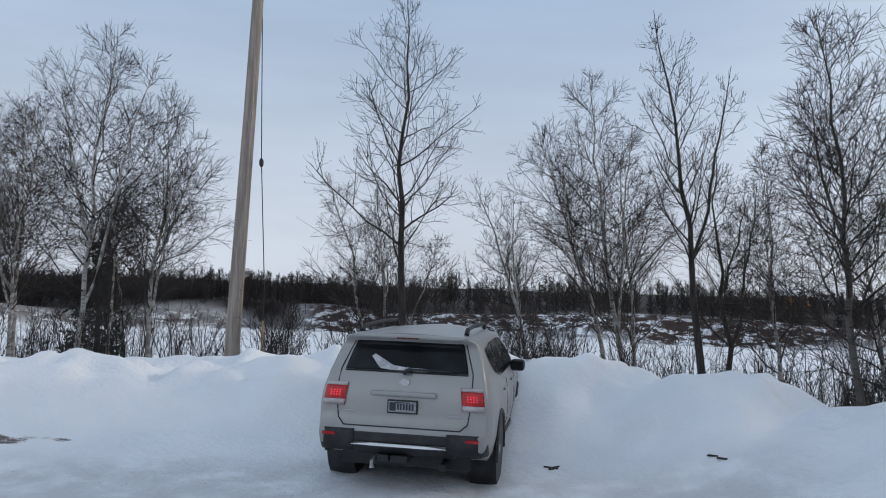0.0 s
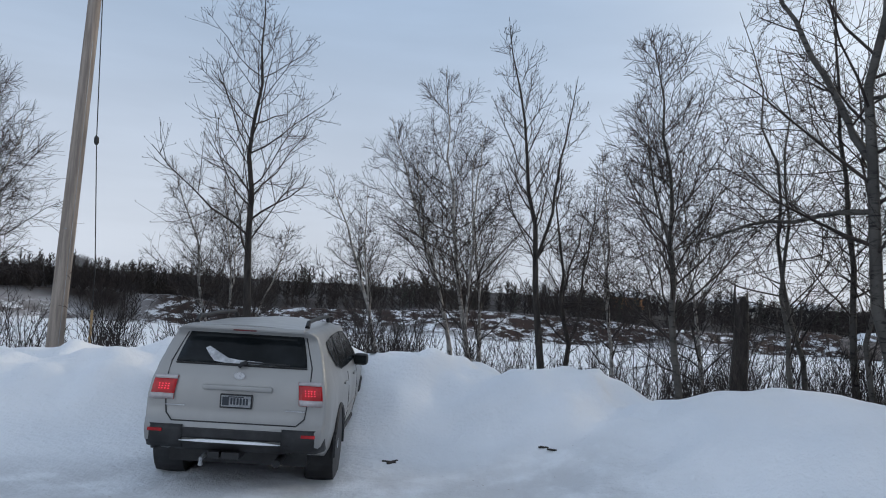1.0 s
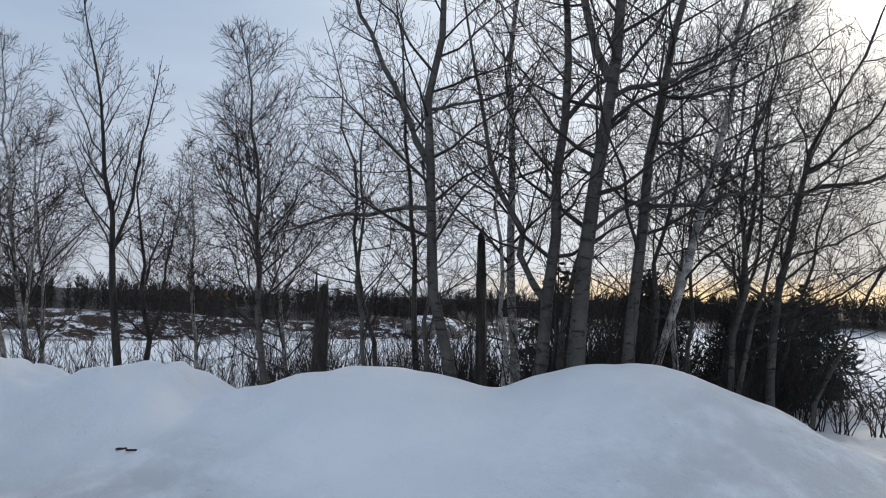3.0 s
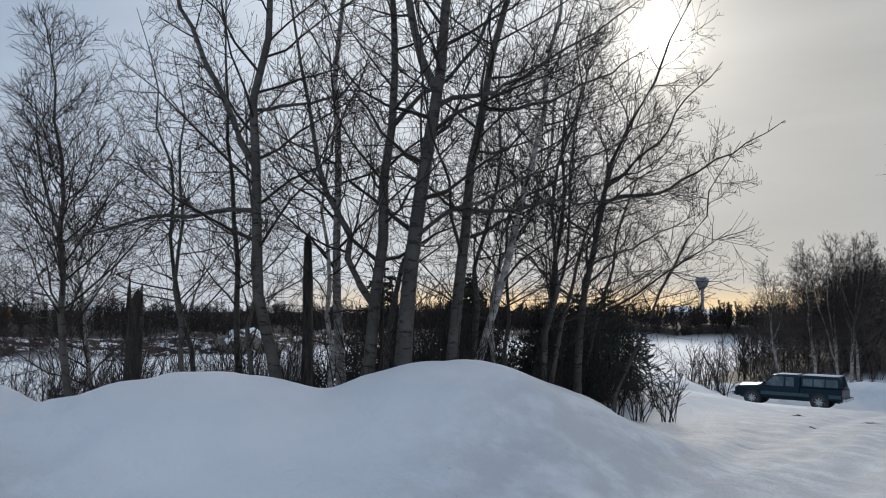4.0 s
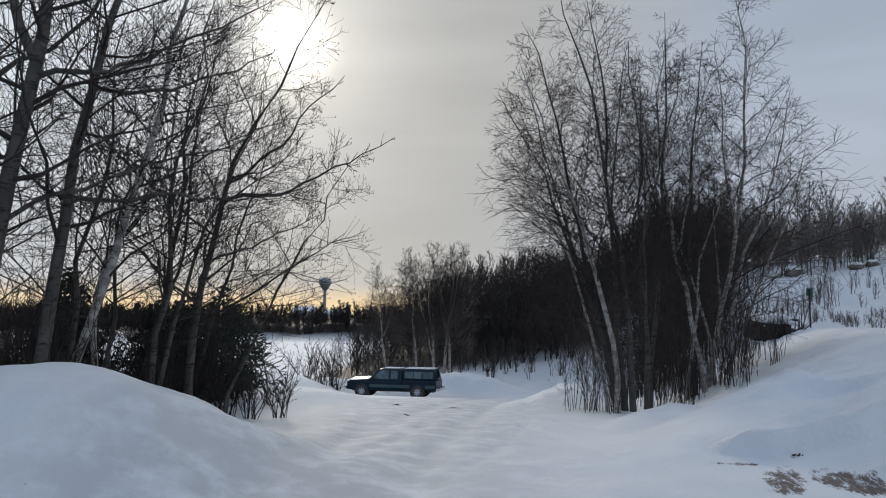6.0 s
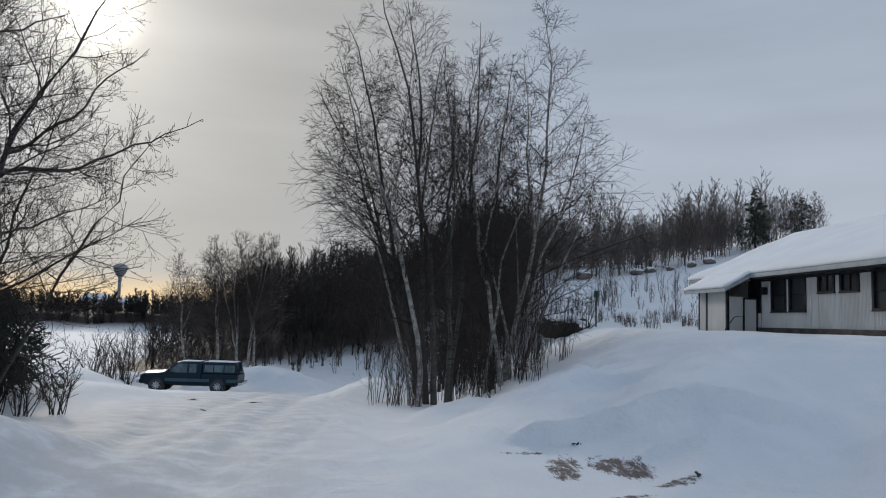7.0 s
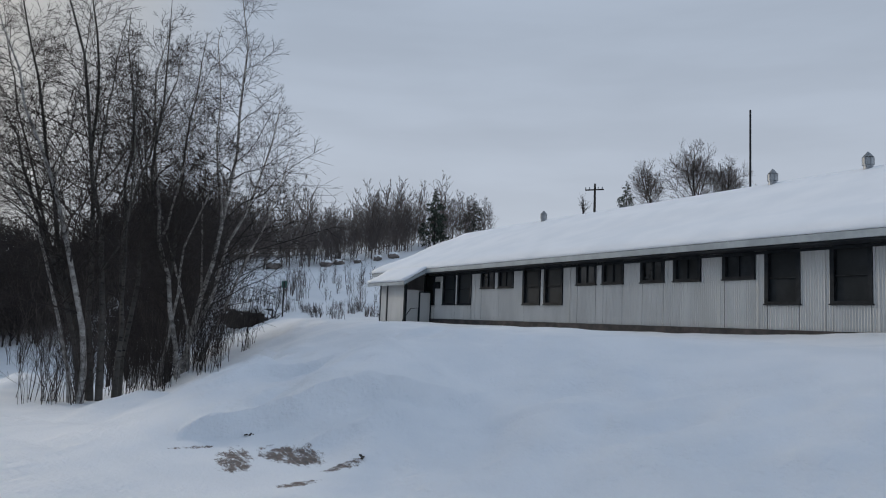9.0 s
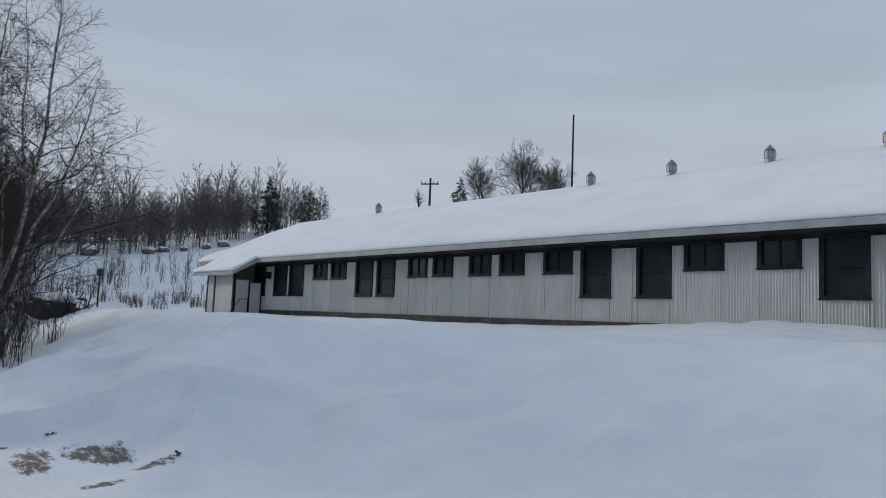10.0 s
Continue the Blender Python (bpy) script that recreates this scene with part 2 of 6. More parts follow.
def add_tube(bm, pts, radii, sides=8, cap=True):
    """A round tube along points."""
    pts = [Vector(p) for p in pts]
    rings = []
    for i, p in enumerate(pts):
        d = (pts[min(i + 1, len(pts) - 1)] - pts[max(i - 1, 0)]).normalized()
        a = d.cross(Vector((0, 0, 1)) if abs(d.z) < 0.9 else Vector((1, 0, 0))).normalized()
        b = d.cross(a)
        r = radii[i] if isinstance(radii, (list, tuple)) else radii
        rings.append([bm.verts.new(p + r * (math.cos(2 * math.pi * k / sides) * a + math.sin(2 * math.pi * k / sides) * b)) for k in range(sides)])
    for u, w in zip(rings, rings[1:]):
        for k in range(sides):
            bm.faces.new((u[k], u[(k + 1) % sides], w[(k + 1) % sides], w[k]))
    if cap:
        bm.faces.new(rings[0][::-1])
        bm.faces.new(rings[-1])
    bmesh.ops.recalc_face_normals(bm, faces=bm.faces)
    return bm


def tube(pts, radii, sides=8, cap=True):
    return add_tube(bmesh.new(), pts, radii, sides, cap)


# ---- ground ----
def step(a, b, v):
    k = np.clip((v - a) / (b - a), 0, 1)
    return k * k * (3 - 2 * k)


def lumps(x, y, size, seed):
    """Smooth value noise over arrays, about -1 to 1."""
    u, v = x / size + seed * 17.3, y / size - seed * 9.1
    i, j = np.floor(u), np.floor(v)
    f, h = u - i, v - j
    f, h = f * f * (3 - 2 * f), h * h * (3 - 2 * h)

    def spot(a, b):
        k = np.sin(a * 127.1 + b * 311.7 + seed * 74.7) * 43758.5453
        return 2 * (k - np.floor(k)) - 1
    return (spot(i, j) * (1 - f) + spot(i + 1, j) * f) * (1 - h) + (spot(i, j + 1) * (1 - f) + spot(i + 1, j + 1) * f) * h


# ploughed heaps: centre, half sizes, turn, height, steepness
HEAPS = [
    (-13.0, 8.8, 4.2, 1.9, 20, 1.05, 2.6), (-6.31, 10.94, 3.19, 2.21, 18, 0.89, 2.6), (-2.87, 11.44, 2.81, 1.85, 6, 0.98, 2.6),
    (0.19, 12.2, 2.59, 1.92, 0, 1.06, 2.6), (1.92, 11.88, 1.49, 2.01, -20, 1.14, 2.8), (3.79, 10.15, 1.37, 1.76, -40, 1.17, 2.8),
    (5.96, 7.79, 2.61, 2.03, -40, 1.16, 2.5), (8.79, 5.48, 2.66, 2.17, -30, 1.34, 2.4),
]
# low drifts and heaps farther off
DRIFTS = [
    (14.8, -4.3, 2.9, 1.4, -25, 0.58, 2.5), (11.8, -6.0, 2.0, 1.3, -42, 0.42, 2.4), (9.7, -5.6, 1.7, 0.4, -40, 0.26, 2.0), (8.3, -7.4, 1.4, 0.4, -50, 0.18, 2.0), (17.6, -3.3, 2.4, 0.9, -12, 0.45, 2.2), (6.0, -16.9, 4.2, 1.2, 0, 0.36, 2.2),
    (37.5, 13.0, 4.5, 1.8, 0, 1.0, 2.2), (48.5, 14.2, 4.0, 1.6, -10, 1.0, 2.2), (51.5, 5.5, 4.2, 2.2, 60, 1.35, 2.2), (22.5, 7.5, 4.0, 1.6, -10, 0.5, 2.2),
    (30.0, -1.5, 5.0, 1.3, -8, 0.7, 2.2),
]


def ground_z(x, y):
    x, y = np.asarray(x, float), np.asarray(y, float)
    lot = -0.22 - 0.0046 * np.clip(x - 5, 0, 42) ** 1.72
    foot = -4.9 + 2.4 * step(8, 13, x) - 0.05 * np.clip(x - 13, 0, 40)
    rise = step(0, 1, (foot - y) / (8.5 - 1.0 * step(8, 13, x)))
    z = lot + rise * (1.60 - lot) * step(-30, -6, x)
    z = z + 7.0 * step(0, 1, ((x - 40) - 0.8 * y - 8) / 60) * step(40, 10, y)
    z = z + 5.0 * step(-24, -60, y) * step(-30, 5, x)
    heaps = np.zeros_like(z)
    for cx, cy, rx, ry, turn, h, p in HEAPS + DRIFTS:
        c, s = math.cos(radians(turn)), math.sin(radians(turn))
        u, v = ((x - cx) * c + (y - cy) * s) / rx, (-(x - cx) * s + (y - cy) * c) / ry
        r = np.sqrt(u * u + v * v)
        heaps = np.log(np.exp(7 * heaps) + np.exp(7 * h * np.exp(-0.9 * r ** p)) - 1) / 7
    rough = np.clip(heaps, 0, 1)
    edge = 13.6 - 6.0 * step(2, 9, x) + 7.5 * step(22, 34, x) - 4.0 * step(48, 70, x)
    fall = step(0, 1, (y - edge) / 34.0)
    z = z * (1 - fall) - 6.2 * fall
    shore = 127 + 14 * step(90, 200, x) - 0.6 * np.clip(-40 - x, 0, 90) + 3.0 * lumps(x, y, 23.0, 4)
    over = np.maximum(step(0, 4.5, y - shore), step(0, 10, x - 290))
    back = np.maximum(step(0, 160, y - shore - 6), step(0, 160, x - 296))
    z = np.where(y > 30, z + over * (3.8 + 1.3 * lumps(x, y, 11.0, 5)) + back * 3.5 + step(0, 12, x - 290) * 2.4, z)
    z = np.where((y <= 30) & (x > 290), z + over * 7.0 + back * 4.0, z)
    z = z + heaps + rough * (0.22 * lumps(x, y, 1.1, 1) + 0.19 * lumps(x, y, 0.52, 11) + 0.07 * lumps(x, y, 0.3, 15) + 0.16 * np.abs(lumps(x, y, 0.75, 16)) - 0.06) * np.where(x > 4.6, np.where(y > 0, 0.22, 0.45), 1.0) + 0.045 * lumps(x, y, 2.7, 2) * step(60, 20, np.hypot(x, y)) * np.where((y > -2.8) & (x > 4), 0.35, 1.0) + 0.022 * lumps(x, y, 0.55, 3) * step(-0.3, 0.6, lumps(x, y, 2.1, 13))
    field = step(-3.2, -5.0, y) * step(40, 30, x)
    crust = 1 - np.abs(lumps(0.7 * x + 0.5 * y, 1.5 * y - 0.4 * x, 2.2, 14))
    z = z + 0.10 * crust ** 4 * field * step(-10.0, -7.0, y) * step(2, 7, x) * step(26, 18, x)
    z = z + field * (0.10 * lumps(x + 0.4 * y, y * 2.2, 3.1, 6) + 0.13 * lumps(x, y, 0.55, 7) * step(-0.1, 0.5, lumps(x, y, 3.3, 12)) * step(-13, -9, y))
    # wind-cut ledges along the drift
    for start, slope, top, lo, hi, high in ((11.55, 0.42, -3.7, -3.4, -7.2, 0.36), (14.5, 0.30, -4.4, -4.6, -6.8, 0.26), (10.4, 0.35, -3.6, -4.8, -6.6, 0.16), (9.6, 0.55, -6.2, -7.4, -9.6, 0.10)):
        d = x - (start + slope * (y - top) + 0.30 * lumps(x, y, 0.9, 21) + 0.10 * lumps(x, y, 0.33, 22))
        z = z + high * step(-0.13, 0.05, d) * np.exp(-np.maximum(d, 0) / 0.8) * step(lo + 0.4, lo - 0.4, y) * step(hi - 0.7, hi + 0.7, y)
    z = z + (0.11 * lumps(x, y, 0.42, 23) + 0.06 * lumps(x, y, 0.22, 24)) * step(-0.2, 0.5, lumps(x, y, 1.6, 25)) * step(8.2, 9.4, x) * step(15, 12, x) * step(-4.0, -4.8, y) * step(-8.6, -6.6, y)
    # wheel ruts on the way towards the lake
    for off in (0.0, 1.7):
        run = y - (0.6 + off + 0.045 * x - 0.0009 * x * x)
        z = z - 0.06 * np.exp(-(run / 0.34) ** 2) * step(5, 8, x) * step(46, 34, x)
    for off in (0.0, 1.6):
        run = (y - 1.6 - off) - 0.20 * (x - 8) + 0.35 * lumps(x, y, 3.0, 8)
        z = z - 0.05 * np.exp(-(run / 0.25) ** 2) * step(9, 11, x) * step(24, 16, x)
    for off in (-0.8, 0.8):
        run = x - (-0.64 + off) - 0.119 * (y - 7.1)
        z = z - 0.04 * np.exp(-(run / 0.15) ** 2) * step(1, 3, y) * step(11.5, 10.5, y) * (1 + 0.25 * np.sin(40 * y))
    # trodden prints across the field and beside the way
    prints = lumps(x, y, 0.35, 9)
    z = z - 0.06 * step(0.45, 0.9, prints) * (field * step(0.0, 0.5, lumps(x, y, 2.4, 10)) + step(9, 10, x) * step(20, 15, x) * 0.8 * np.exp(-((y - 1.3 - 0.13 * x) / 0.55) ** 2))
    # crumbled edge where the plough turned, and crossing tyre marks
    for slope, shift, bend in ((-0.18, 2.6, 0.012), (-0.22, 1.0, 0.010), (0.30, -3.2, 0.0), (0.34, -4.9, 0.0)):
        run = y - (shift + slope * (x - 7) + bend * (x - 7) ** 2)
        z = z - 0.03 * np.exp(-(run / 0.16) ** 2) * step(5.5, 7.5, x) * step(24, 16, x) * step(-3.0, -2.2, y)
    return z


def spaced(lo, hi, fine, far_lo, far_hi, growth=1.12):
    mid = list(np.arange(lo, hi, fine))
    right, left, d = [], [], fine
    p = hi
    while p < far_hi:
        right.append(p)
        d *= growth
        p += d
    d, p = fine * growth, lo - fine * growth
    while p > far_lo:
        left.append(p)
        d *= growth
        p -= d
    return np.array(left[::-1] + mid + right)


def widen(a, lo, hi, gap):
    """Adds lines between lo and hi so that none lie further apart than gap."""
    out = []
    for u, v in zip(a, a[1:]):
        n = int(math.ceil((v - u) / gap)) if u > lo and v < hi else 1
        out += [u + (v - u) * k / n for k in range(n)]
    return np.array(out + [a[-1]])


def build_ground():
    xs = widen(spaced(-10, 20, 0.10, -2600, 3000, 1.10), -90, 130, 2.5)
    xs = widen(widen(widen(xs, 130, 285, 9.0), 275, 345, 3.0), 21, 56, 0.35)
    ys = widen(spaced(-10, 13, 0.10, -2600, 3000, 1.10), 90, 190, 1.5)
    ys = widen(ys, -19, -11, 0.3)
    gx, gy = np.meshgrid(xs, ys)
    z = ground_z(gx, gy)
    nx, ny = len(xs), len(ys)
    verts = np.stack([gx.ravel(), gy.ravel(), z.ravel()], 1)
    k = (np.arange(ny - 1)[:, None] * nx + np.arange(nx - 1)[None]).ravel()
    me = mesh_of("ground", verts, np.stack([k, k + 1, k + nx + 1, k + nx], 1), SNOW, True)
    x, y = gx.ravel(), gy.ravel()
    way_y = 1.6 + 0.05 * x
    packed = np.maximum(np.exp(-((y - way_y) / 2.6) ** 4) * step(4, 7, x) * step(50, 38, x), step(8.8, 7.4, y + 0.06 * x * x * (x < 0) * 0.3) * step(-2.8, -1.5, y) * step(4.4, 2.8, x) * step(-20, -12, x))
    dirt = 0 * x
    for cx, cy, rx, ry, turn in ((10.1, -3.70, 0.80, 0.25, -10), (9.95, -4.45, 0.62, 0.36, 28), (8.9, -4.78, 0.20, 0.34, 10), (8.4, -4.05, 0.16, 0.30, 0), (11.1, -3.35, 0.10, 0.40, 0), (-5.6, 8.0, 0.45, 0.14, 20), (-5.0, 8.3, 0.3, 0.06, 12), (23.3, 4.1, 0.4, 0.25, 0), (22.5, 2.2, 0.3, 0.4, 0)):
        c, q = math.cos(radians(turn)), math.sin(radians(turn))
        u, v = ((x - cx) * c + (y - cy) * q) / rx, (-(x - cx) * q + (y - cy) * c) / ry
        dirt = np.maximum(dirt, np.clip(1.5 * np.exp(-(u * u + v * v)), 0, 1))
    # woodland areas where the snow is coloured dark for tree shade
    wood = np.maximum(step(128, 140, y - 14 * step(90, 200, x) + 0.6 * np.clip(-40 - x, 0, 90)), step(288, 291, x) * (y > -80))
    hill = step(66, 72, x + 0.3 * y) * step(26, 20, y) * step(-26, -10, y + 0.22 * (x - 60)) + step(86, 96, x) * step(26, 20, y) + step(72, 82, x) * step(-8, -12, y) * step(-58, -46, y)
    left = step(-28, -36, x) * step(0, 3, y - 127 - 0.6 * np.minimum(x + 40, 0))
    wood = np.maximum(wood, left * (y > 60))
    rock = np.where((y > 60), step(125.5, 127.5, y - 14 * step(90, 200, x) + 0.6 * np.clip(-40 - x, 0, 90)) * step(142, 134, y - 14 * step(90, 200, x) + 0.6 * np.clip(-40 - x, 0, 90)), 0)
    rock = rock * (1 - left)
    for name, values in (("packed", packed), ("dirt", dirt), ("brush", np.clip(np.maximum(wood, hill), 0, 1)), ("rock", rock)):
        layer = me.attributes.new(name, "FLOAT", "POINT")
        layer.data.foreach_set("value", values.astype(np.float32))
    ob = new("ground", me)
    return tagged(ob, "deep white snow, ploughed into heaps round a packed car park", "snowy ground", kind="structure")


build_ground()


def gz(x, y):
    return float(ground_z(np.array([x]), np.array([y]))[0])


# ---- trees ----
def unit(v):
    return v / np.maximum(np.linalg.norm(v, axis=-1, keepdims=True), 1e-9)


def tubes(P, R, sides):
    """Vertices and faces of tapered tubes along many paths P[b, n, 3] with radii R[b, n]."""
    b, n, _ = P.shape
    d = unit(np.gradient(P, axis=1))
    ref = np.where(np.abs(d[..., 2:3]) < 0.9, np.array([0, 0, 1.0]), np.array([1.0, 0, 0]))
    u = unit(np.cross(d, ref))
    w = np.cross(d, u)
    a = 2 * np.pi * np.arange(sides) / sides
    V = P[:, :, None] + R[:, :, None, None] * (np.cos(a)[:, None] * u[:, :, None] + np.sin(a)[:, None] * w[:, :, None])
    i = (np.arange(b)[:, None, None] * n + np.arange(n - 1)[None, :, None]) * sides
    k = np.arange(sides)[None, None]
    k2 = (k + 1) % sides
    F = np.stack([i + k, i + k2, i + sides + k2, i + sides + k], -1).reshape(-1, 4)
    return V.reshape(-1, 3), F


def joined(pieces):
    vs, fs, n = [], [], 0
    for v, f in pieces:
        vs.append(v)
        fs.append(f + n)
        n += len(v)
    return np.concatenate(vs), np.concatenate(fs)


def offshoots(rng, P, L, count, lo, hi, angle, ratio, taper, lift, n, bend, flat=0.0):
    """Side paths that leave the paths P: their points and lengths."""
    b, m, _ = P.shape
    f = np.clip(np.linspace(lo, hi, count)[None] + rng.normal(0, 0.5 * (hi - lo) / max(count, 2), (b, count)), lo * 0.8, 0.985)
    at = f * (m - 1)
    i = np.minimum(at.astype(int), m - 2)
    k = (at - i)[..., None]
    rows = np.arange(b)[:, None]
    start = P[rows, i] * (1 - k) + P[rows, i + 1] * k
    t = unit(P[rows, i + 1] - P[rows, i])
    ref = np.where(np.abs(t[..., 2:3]) < 0.95, np.array([0, 0, 1.0]), np.array([1.0, 0, 0]))
    u = unit(np.cross(t, ref))
    w = np.cross(t, u)
    az = rng.uniform(0, 2 * np.pi, (b, 1)) + np.arange(count)[None] * 2.4 + rng.normal(0, 0.4, (b, count))
    ang = np.radians(angle) * rng.uniform(0.75, 1.25, (b, count))
    side = np.cos(az)[..., None] * u + np.sin(az)[..., None] * w
    d = np.cos(ang)[..., None] * t + np.sin(ang)[..., None] * side
    length = L[:, None] * ratio * (1 - f) ** taper * rng.uniform(0.65, 1.25, (b, count))
    start, d, length = start.reshape(-1, 3), unit(d.reshape(-1, 3)), length.reshape(-1)
    s = np.linspace(0, 1, n)[None, :, None]
    wob = np.cumsum(rng.normal(0, bend, (len(d), n, 3)), axis=1)
    wob -= wob[:, :1]
    Q = start[:, None] + length[:, None, None] * (s * d[:, None] + s * s * lift * np.array([0, 0, 1.0]) + wob)
    return Q, length, f.reshape(-1)


def tree_mesh(name, seed, height, lean=(0, 0), r0=0.1, first=0.3, limbs=26, reach=0.34, angle=42, lift=0.25, droop=0.0, twigs=(7, 6), fork=0, wander=0.012, fine=0.0052, buds=False, sides=8, taper=0.6, bow=None, slim=1.05, boughs=()):
    """Meshes (trunk, crown) of a bare tree with its foot at the origin."""
    rng = np.random.default_rng(seed)
    n = 12
    s = np.linspace(0, 1, n)
    wob = np.cumsum(rng.normal(0, wander * height, (n, 2)), 0) * s[:, None] ** 0.5
    wob -= wob[:1] + (wob[-1:] - wob[:1]) * s[:, None]
    P = np.zeros((1, n, 3))
    curve, (bx, by) = (s ** 1.3, (0, 0)) if bow is None else (s, bow)
    P[0, :, 0] = lean[0] * curve + 4 * s * (1 - s) * bx + wob[:, 0]
    P[0, :, 1] = lean[1] * curve + 4 * s * (1 - s) * by + wob[:, 1]
    P[0, :, 2] = height * s
    P[0, 0, 2] = -0.4
    R = (0.88 * r0 * (1 - s) ** slim + 0.006)[None]
    R[0, 0] *= 1.25
    trunks = [tubes(P, R, sides)]
    stems, lens, rads = [P], [np.array([height])], [r0]
    for k in range(fork):
        f = rng.uniform(0.22, 0.55)
        i = int(f * (n - 1))
        a = rng.uniform(0, 2 * np.pi)
        h = height * (1 - f) * rng.uniform(0.75, 0.98)
        Q = np.zeros((1, n, 3))
        out = h * rng.uniform(0.18, 0.34)
        wq = np.cumsum(rng.normal(0, wander * h, (n, 3)), 0)
        wq -= wq[:1]
        Q[0] = P[0, i] + np.stack([out * math.cos(a) * s ** 0.75, out * math.sin(a) * s ** 0.75, h * s], 1) + wq * 0.6
        rq = R[0, i] * 0.6
        trunks.append(tubes(Q, (rq * (1 - s) ** 0.85 + 0.005)[None], 6))
        stems.append(Q)
        lens.append(np.array([h]))
        rads.append(rq)
    # single long boughs: where they leave the stem, heading, climb, length, thickness, upward sweep
    for f, heading, climb, length, thick, sweep in boughs:
        a, c = radians(heading), radians(climb)
        at = f * (n - 1)
        foot = P[0, int(at)] * (1 - at % 1) + P[0, int(at) + 1] * (at % 1)
        wq = np.cumsum(rng.normal(0, 0.018 * length, (n, 3)), 0)
        Q = (foot + length * np.stack([math.cos(a) * math.cos(c) * s, math.sin(a) * math.cos(c) * s, math.sin(c) * s + sweep * s * s], 1) + wq - wq[:1])[None]
        trunks.append(tubes(Q, (thick * (1 - 0.85 * s))[None], 6))
        stems.append(Q)
        lens.append(np.array([length]))
        rads.append(thick)
    crown = []
    tips = []
    scale = min(fine, 0.012) / 0.0052 if fine > 0.009 else 1.0
    for P0, L0, rr in zip(stems, lens, rads):
        lo = first if P0 is stems[0] else 0.15
        c = limbs if P0 is stems[0] else max(6, int(limbs * 0.6))
        A, LA, fa = offshoots(rng, P0, L0, c, lo, 0.96, angle, reach, taper, lift, 6, 0.025)
        ra = np.clip(rr * (1 - fa) ** 0.9 * 0.36, 0.006, 0.045)
        sa = np.linspace(0, 1, 6)[None]
        crown.append(tubes(A, ra[:, None] * (1 - 0.85 * sa) + 0.0015, 4))
        B, LB, fb = offshoots(rng, A, LA, twigs[0], 0.15, 0.92, 44, 0.72, 0.55, lift * 0.6 - droop, 4, 0.035)
        sb = np.linspace(0, 1, 4)[None]
        rb = np.clip(np.repeat(ra, twigs[0]) * 0.42, fine * 1.2, 0.013)
        keep = rng.random(len(LB)) < np.clip(LB / (0.42 * scale), 0.12, 1)
        B, LB, rb = B[keep], LB[keep], rb[keep]
        crown.append(tubes(B, rb[:, None] * (1 - 0.6 * sb), 3))
        C, LC, fc = offshoots(rng, B, LB, twigs[1], 0.10, 0.90, 42, 0.75, 0.5, lift * 0.5 - 1.6 * droop, 2, 0.05)
        C = C[rng.random(len(LC)) < np.clip(LC / (0.26 * scale), 0.08, 1)]
        sc = np.linspace(0, 1, 2)[None]
        crown.append(tubes(C, fine * np.ones((len(C), 1)) * (1 - 0.45 * sc), 3))
        tips.append(C[:, -1])
        if buds:
            tips.append(B[:, -1])
    if buds:
        T = np.concatenate(tips)
        Q = np.stack([T, T + [0, 0, 0.014], T + [0, 0, 0.036]], 1)
        crown.append(tubes(Q, np.array([[0.003, 0.008, 0.002]]) * np.ones((len(T), 1)), 3))
    tv, tf = joined(trunks)
    cv, cf = joined(crown)
    return (tv, tf), (cv, cf)


def plant(name, x, y, label, bark, twig, category="tree", group="", turn=0.0, z=None, **kw):
    (tv, tf), (cv, cf) = tree_mesh(name, **kw)
    ob = thing(name, pose(x, y, gz(x, y) if z is None else z, 0, 0, turn), label, category, group)
    part("trunk", mesh_of("trunk", tv, tf, bark, True), bark, ob)
    part("crown", mesh_of("crown", cv, cf, twig, True), twig, ob, "fine bare winter twigs")
    return ob


def hero(name, x, y, top_x, top_y, top_z, seed, label, bark, twig, **kw):
    z = gz(x, y)
    return plant(name, x, y, label, bark, twig, z=z, seed=seed, height=top_z - z, lean=(top_x - x, top_y - y), **kw)


AIRY = dict(limbs=30, reach=0.37, angle=50, lift=0.20, twigs=(9, 7), first=0.20, droop=0.04)
OPEN = dict(limbs=22, reach=0.38, angle=62, lift=0.18, twigs=(7, 5), first=0.22, buds=True, wander=0.02)
W_B, W_A = "bare paper birch with a white trunk, standing behind the snowbank", "bare grey-barked aspen with budding twigs behind the snow heap"
# behind the long bank beyond the parked car
hero("birch_tree", -11.8, 17.7, -11.8, 17.7, 6.6, 11, "bare young birch with a pale trunk at the lake edge", BIRCH, TWIG, r0=0.055, fork=1, **AIRY)
hero("birch_tree", -9.5, 16.7, -9.0, 16.9, 8.2, 12, W_B, BIRCH, TWIG, r0=0.078, fork=2, **AIRY)
hero("birch_tree", -9.3, 17.9, -9.0, 18.0, 4.6, 13, "thin bare birch sapling leaning beside taller birches", BIRCH, TWIG, r0=0.05, **AIRY)
hero("birch_tree", -8.0, 17.5, -7.8, 17.5, 6.9, 14, W_B, BIRCH, TWIG, r0=0.070, fork=2, **AIRY)
hero("birch_tree", -12.4, 18.9, -12.2, 18.9, 6.9, 15, "bare grey birch with a dense crown", BIRCH, TWIG, r0=0.062, fork=2, **AIRY)
hero("birch_tree", -14.4, 19.5, -14.0, 19.0, 8.0, 16, "bare grey birch with a dense crown", BIRCH, TWIG, r0=0.070, fork=2, **AIRY)
hero("birch_tree", -10.6, 21.5, -10.9, 21.0, 5.6, 17, "small bare birch in the thicket by the lake", BIRCH, TWIG, r0=0.06, fork=1, **AIRY)
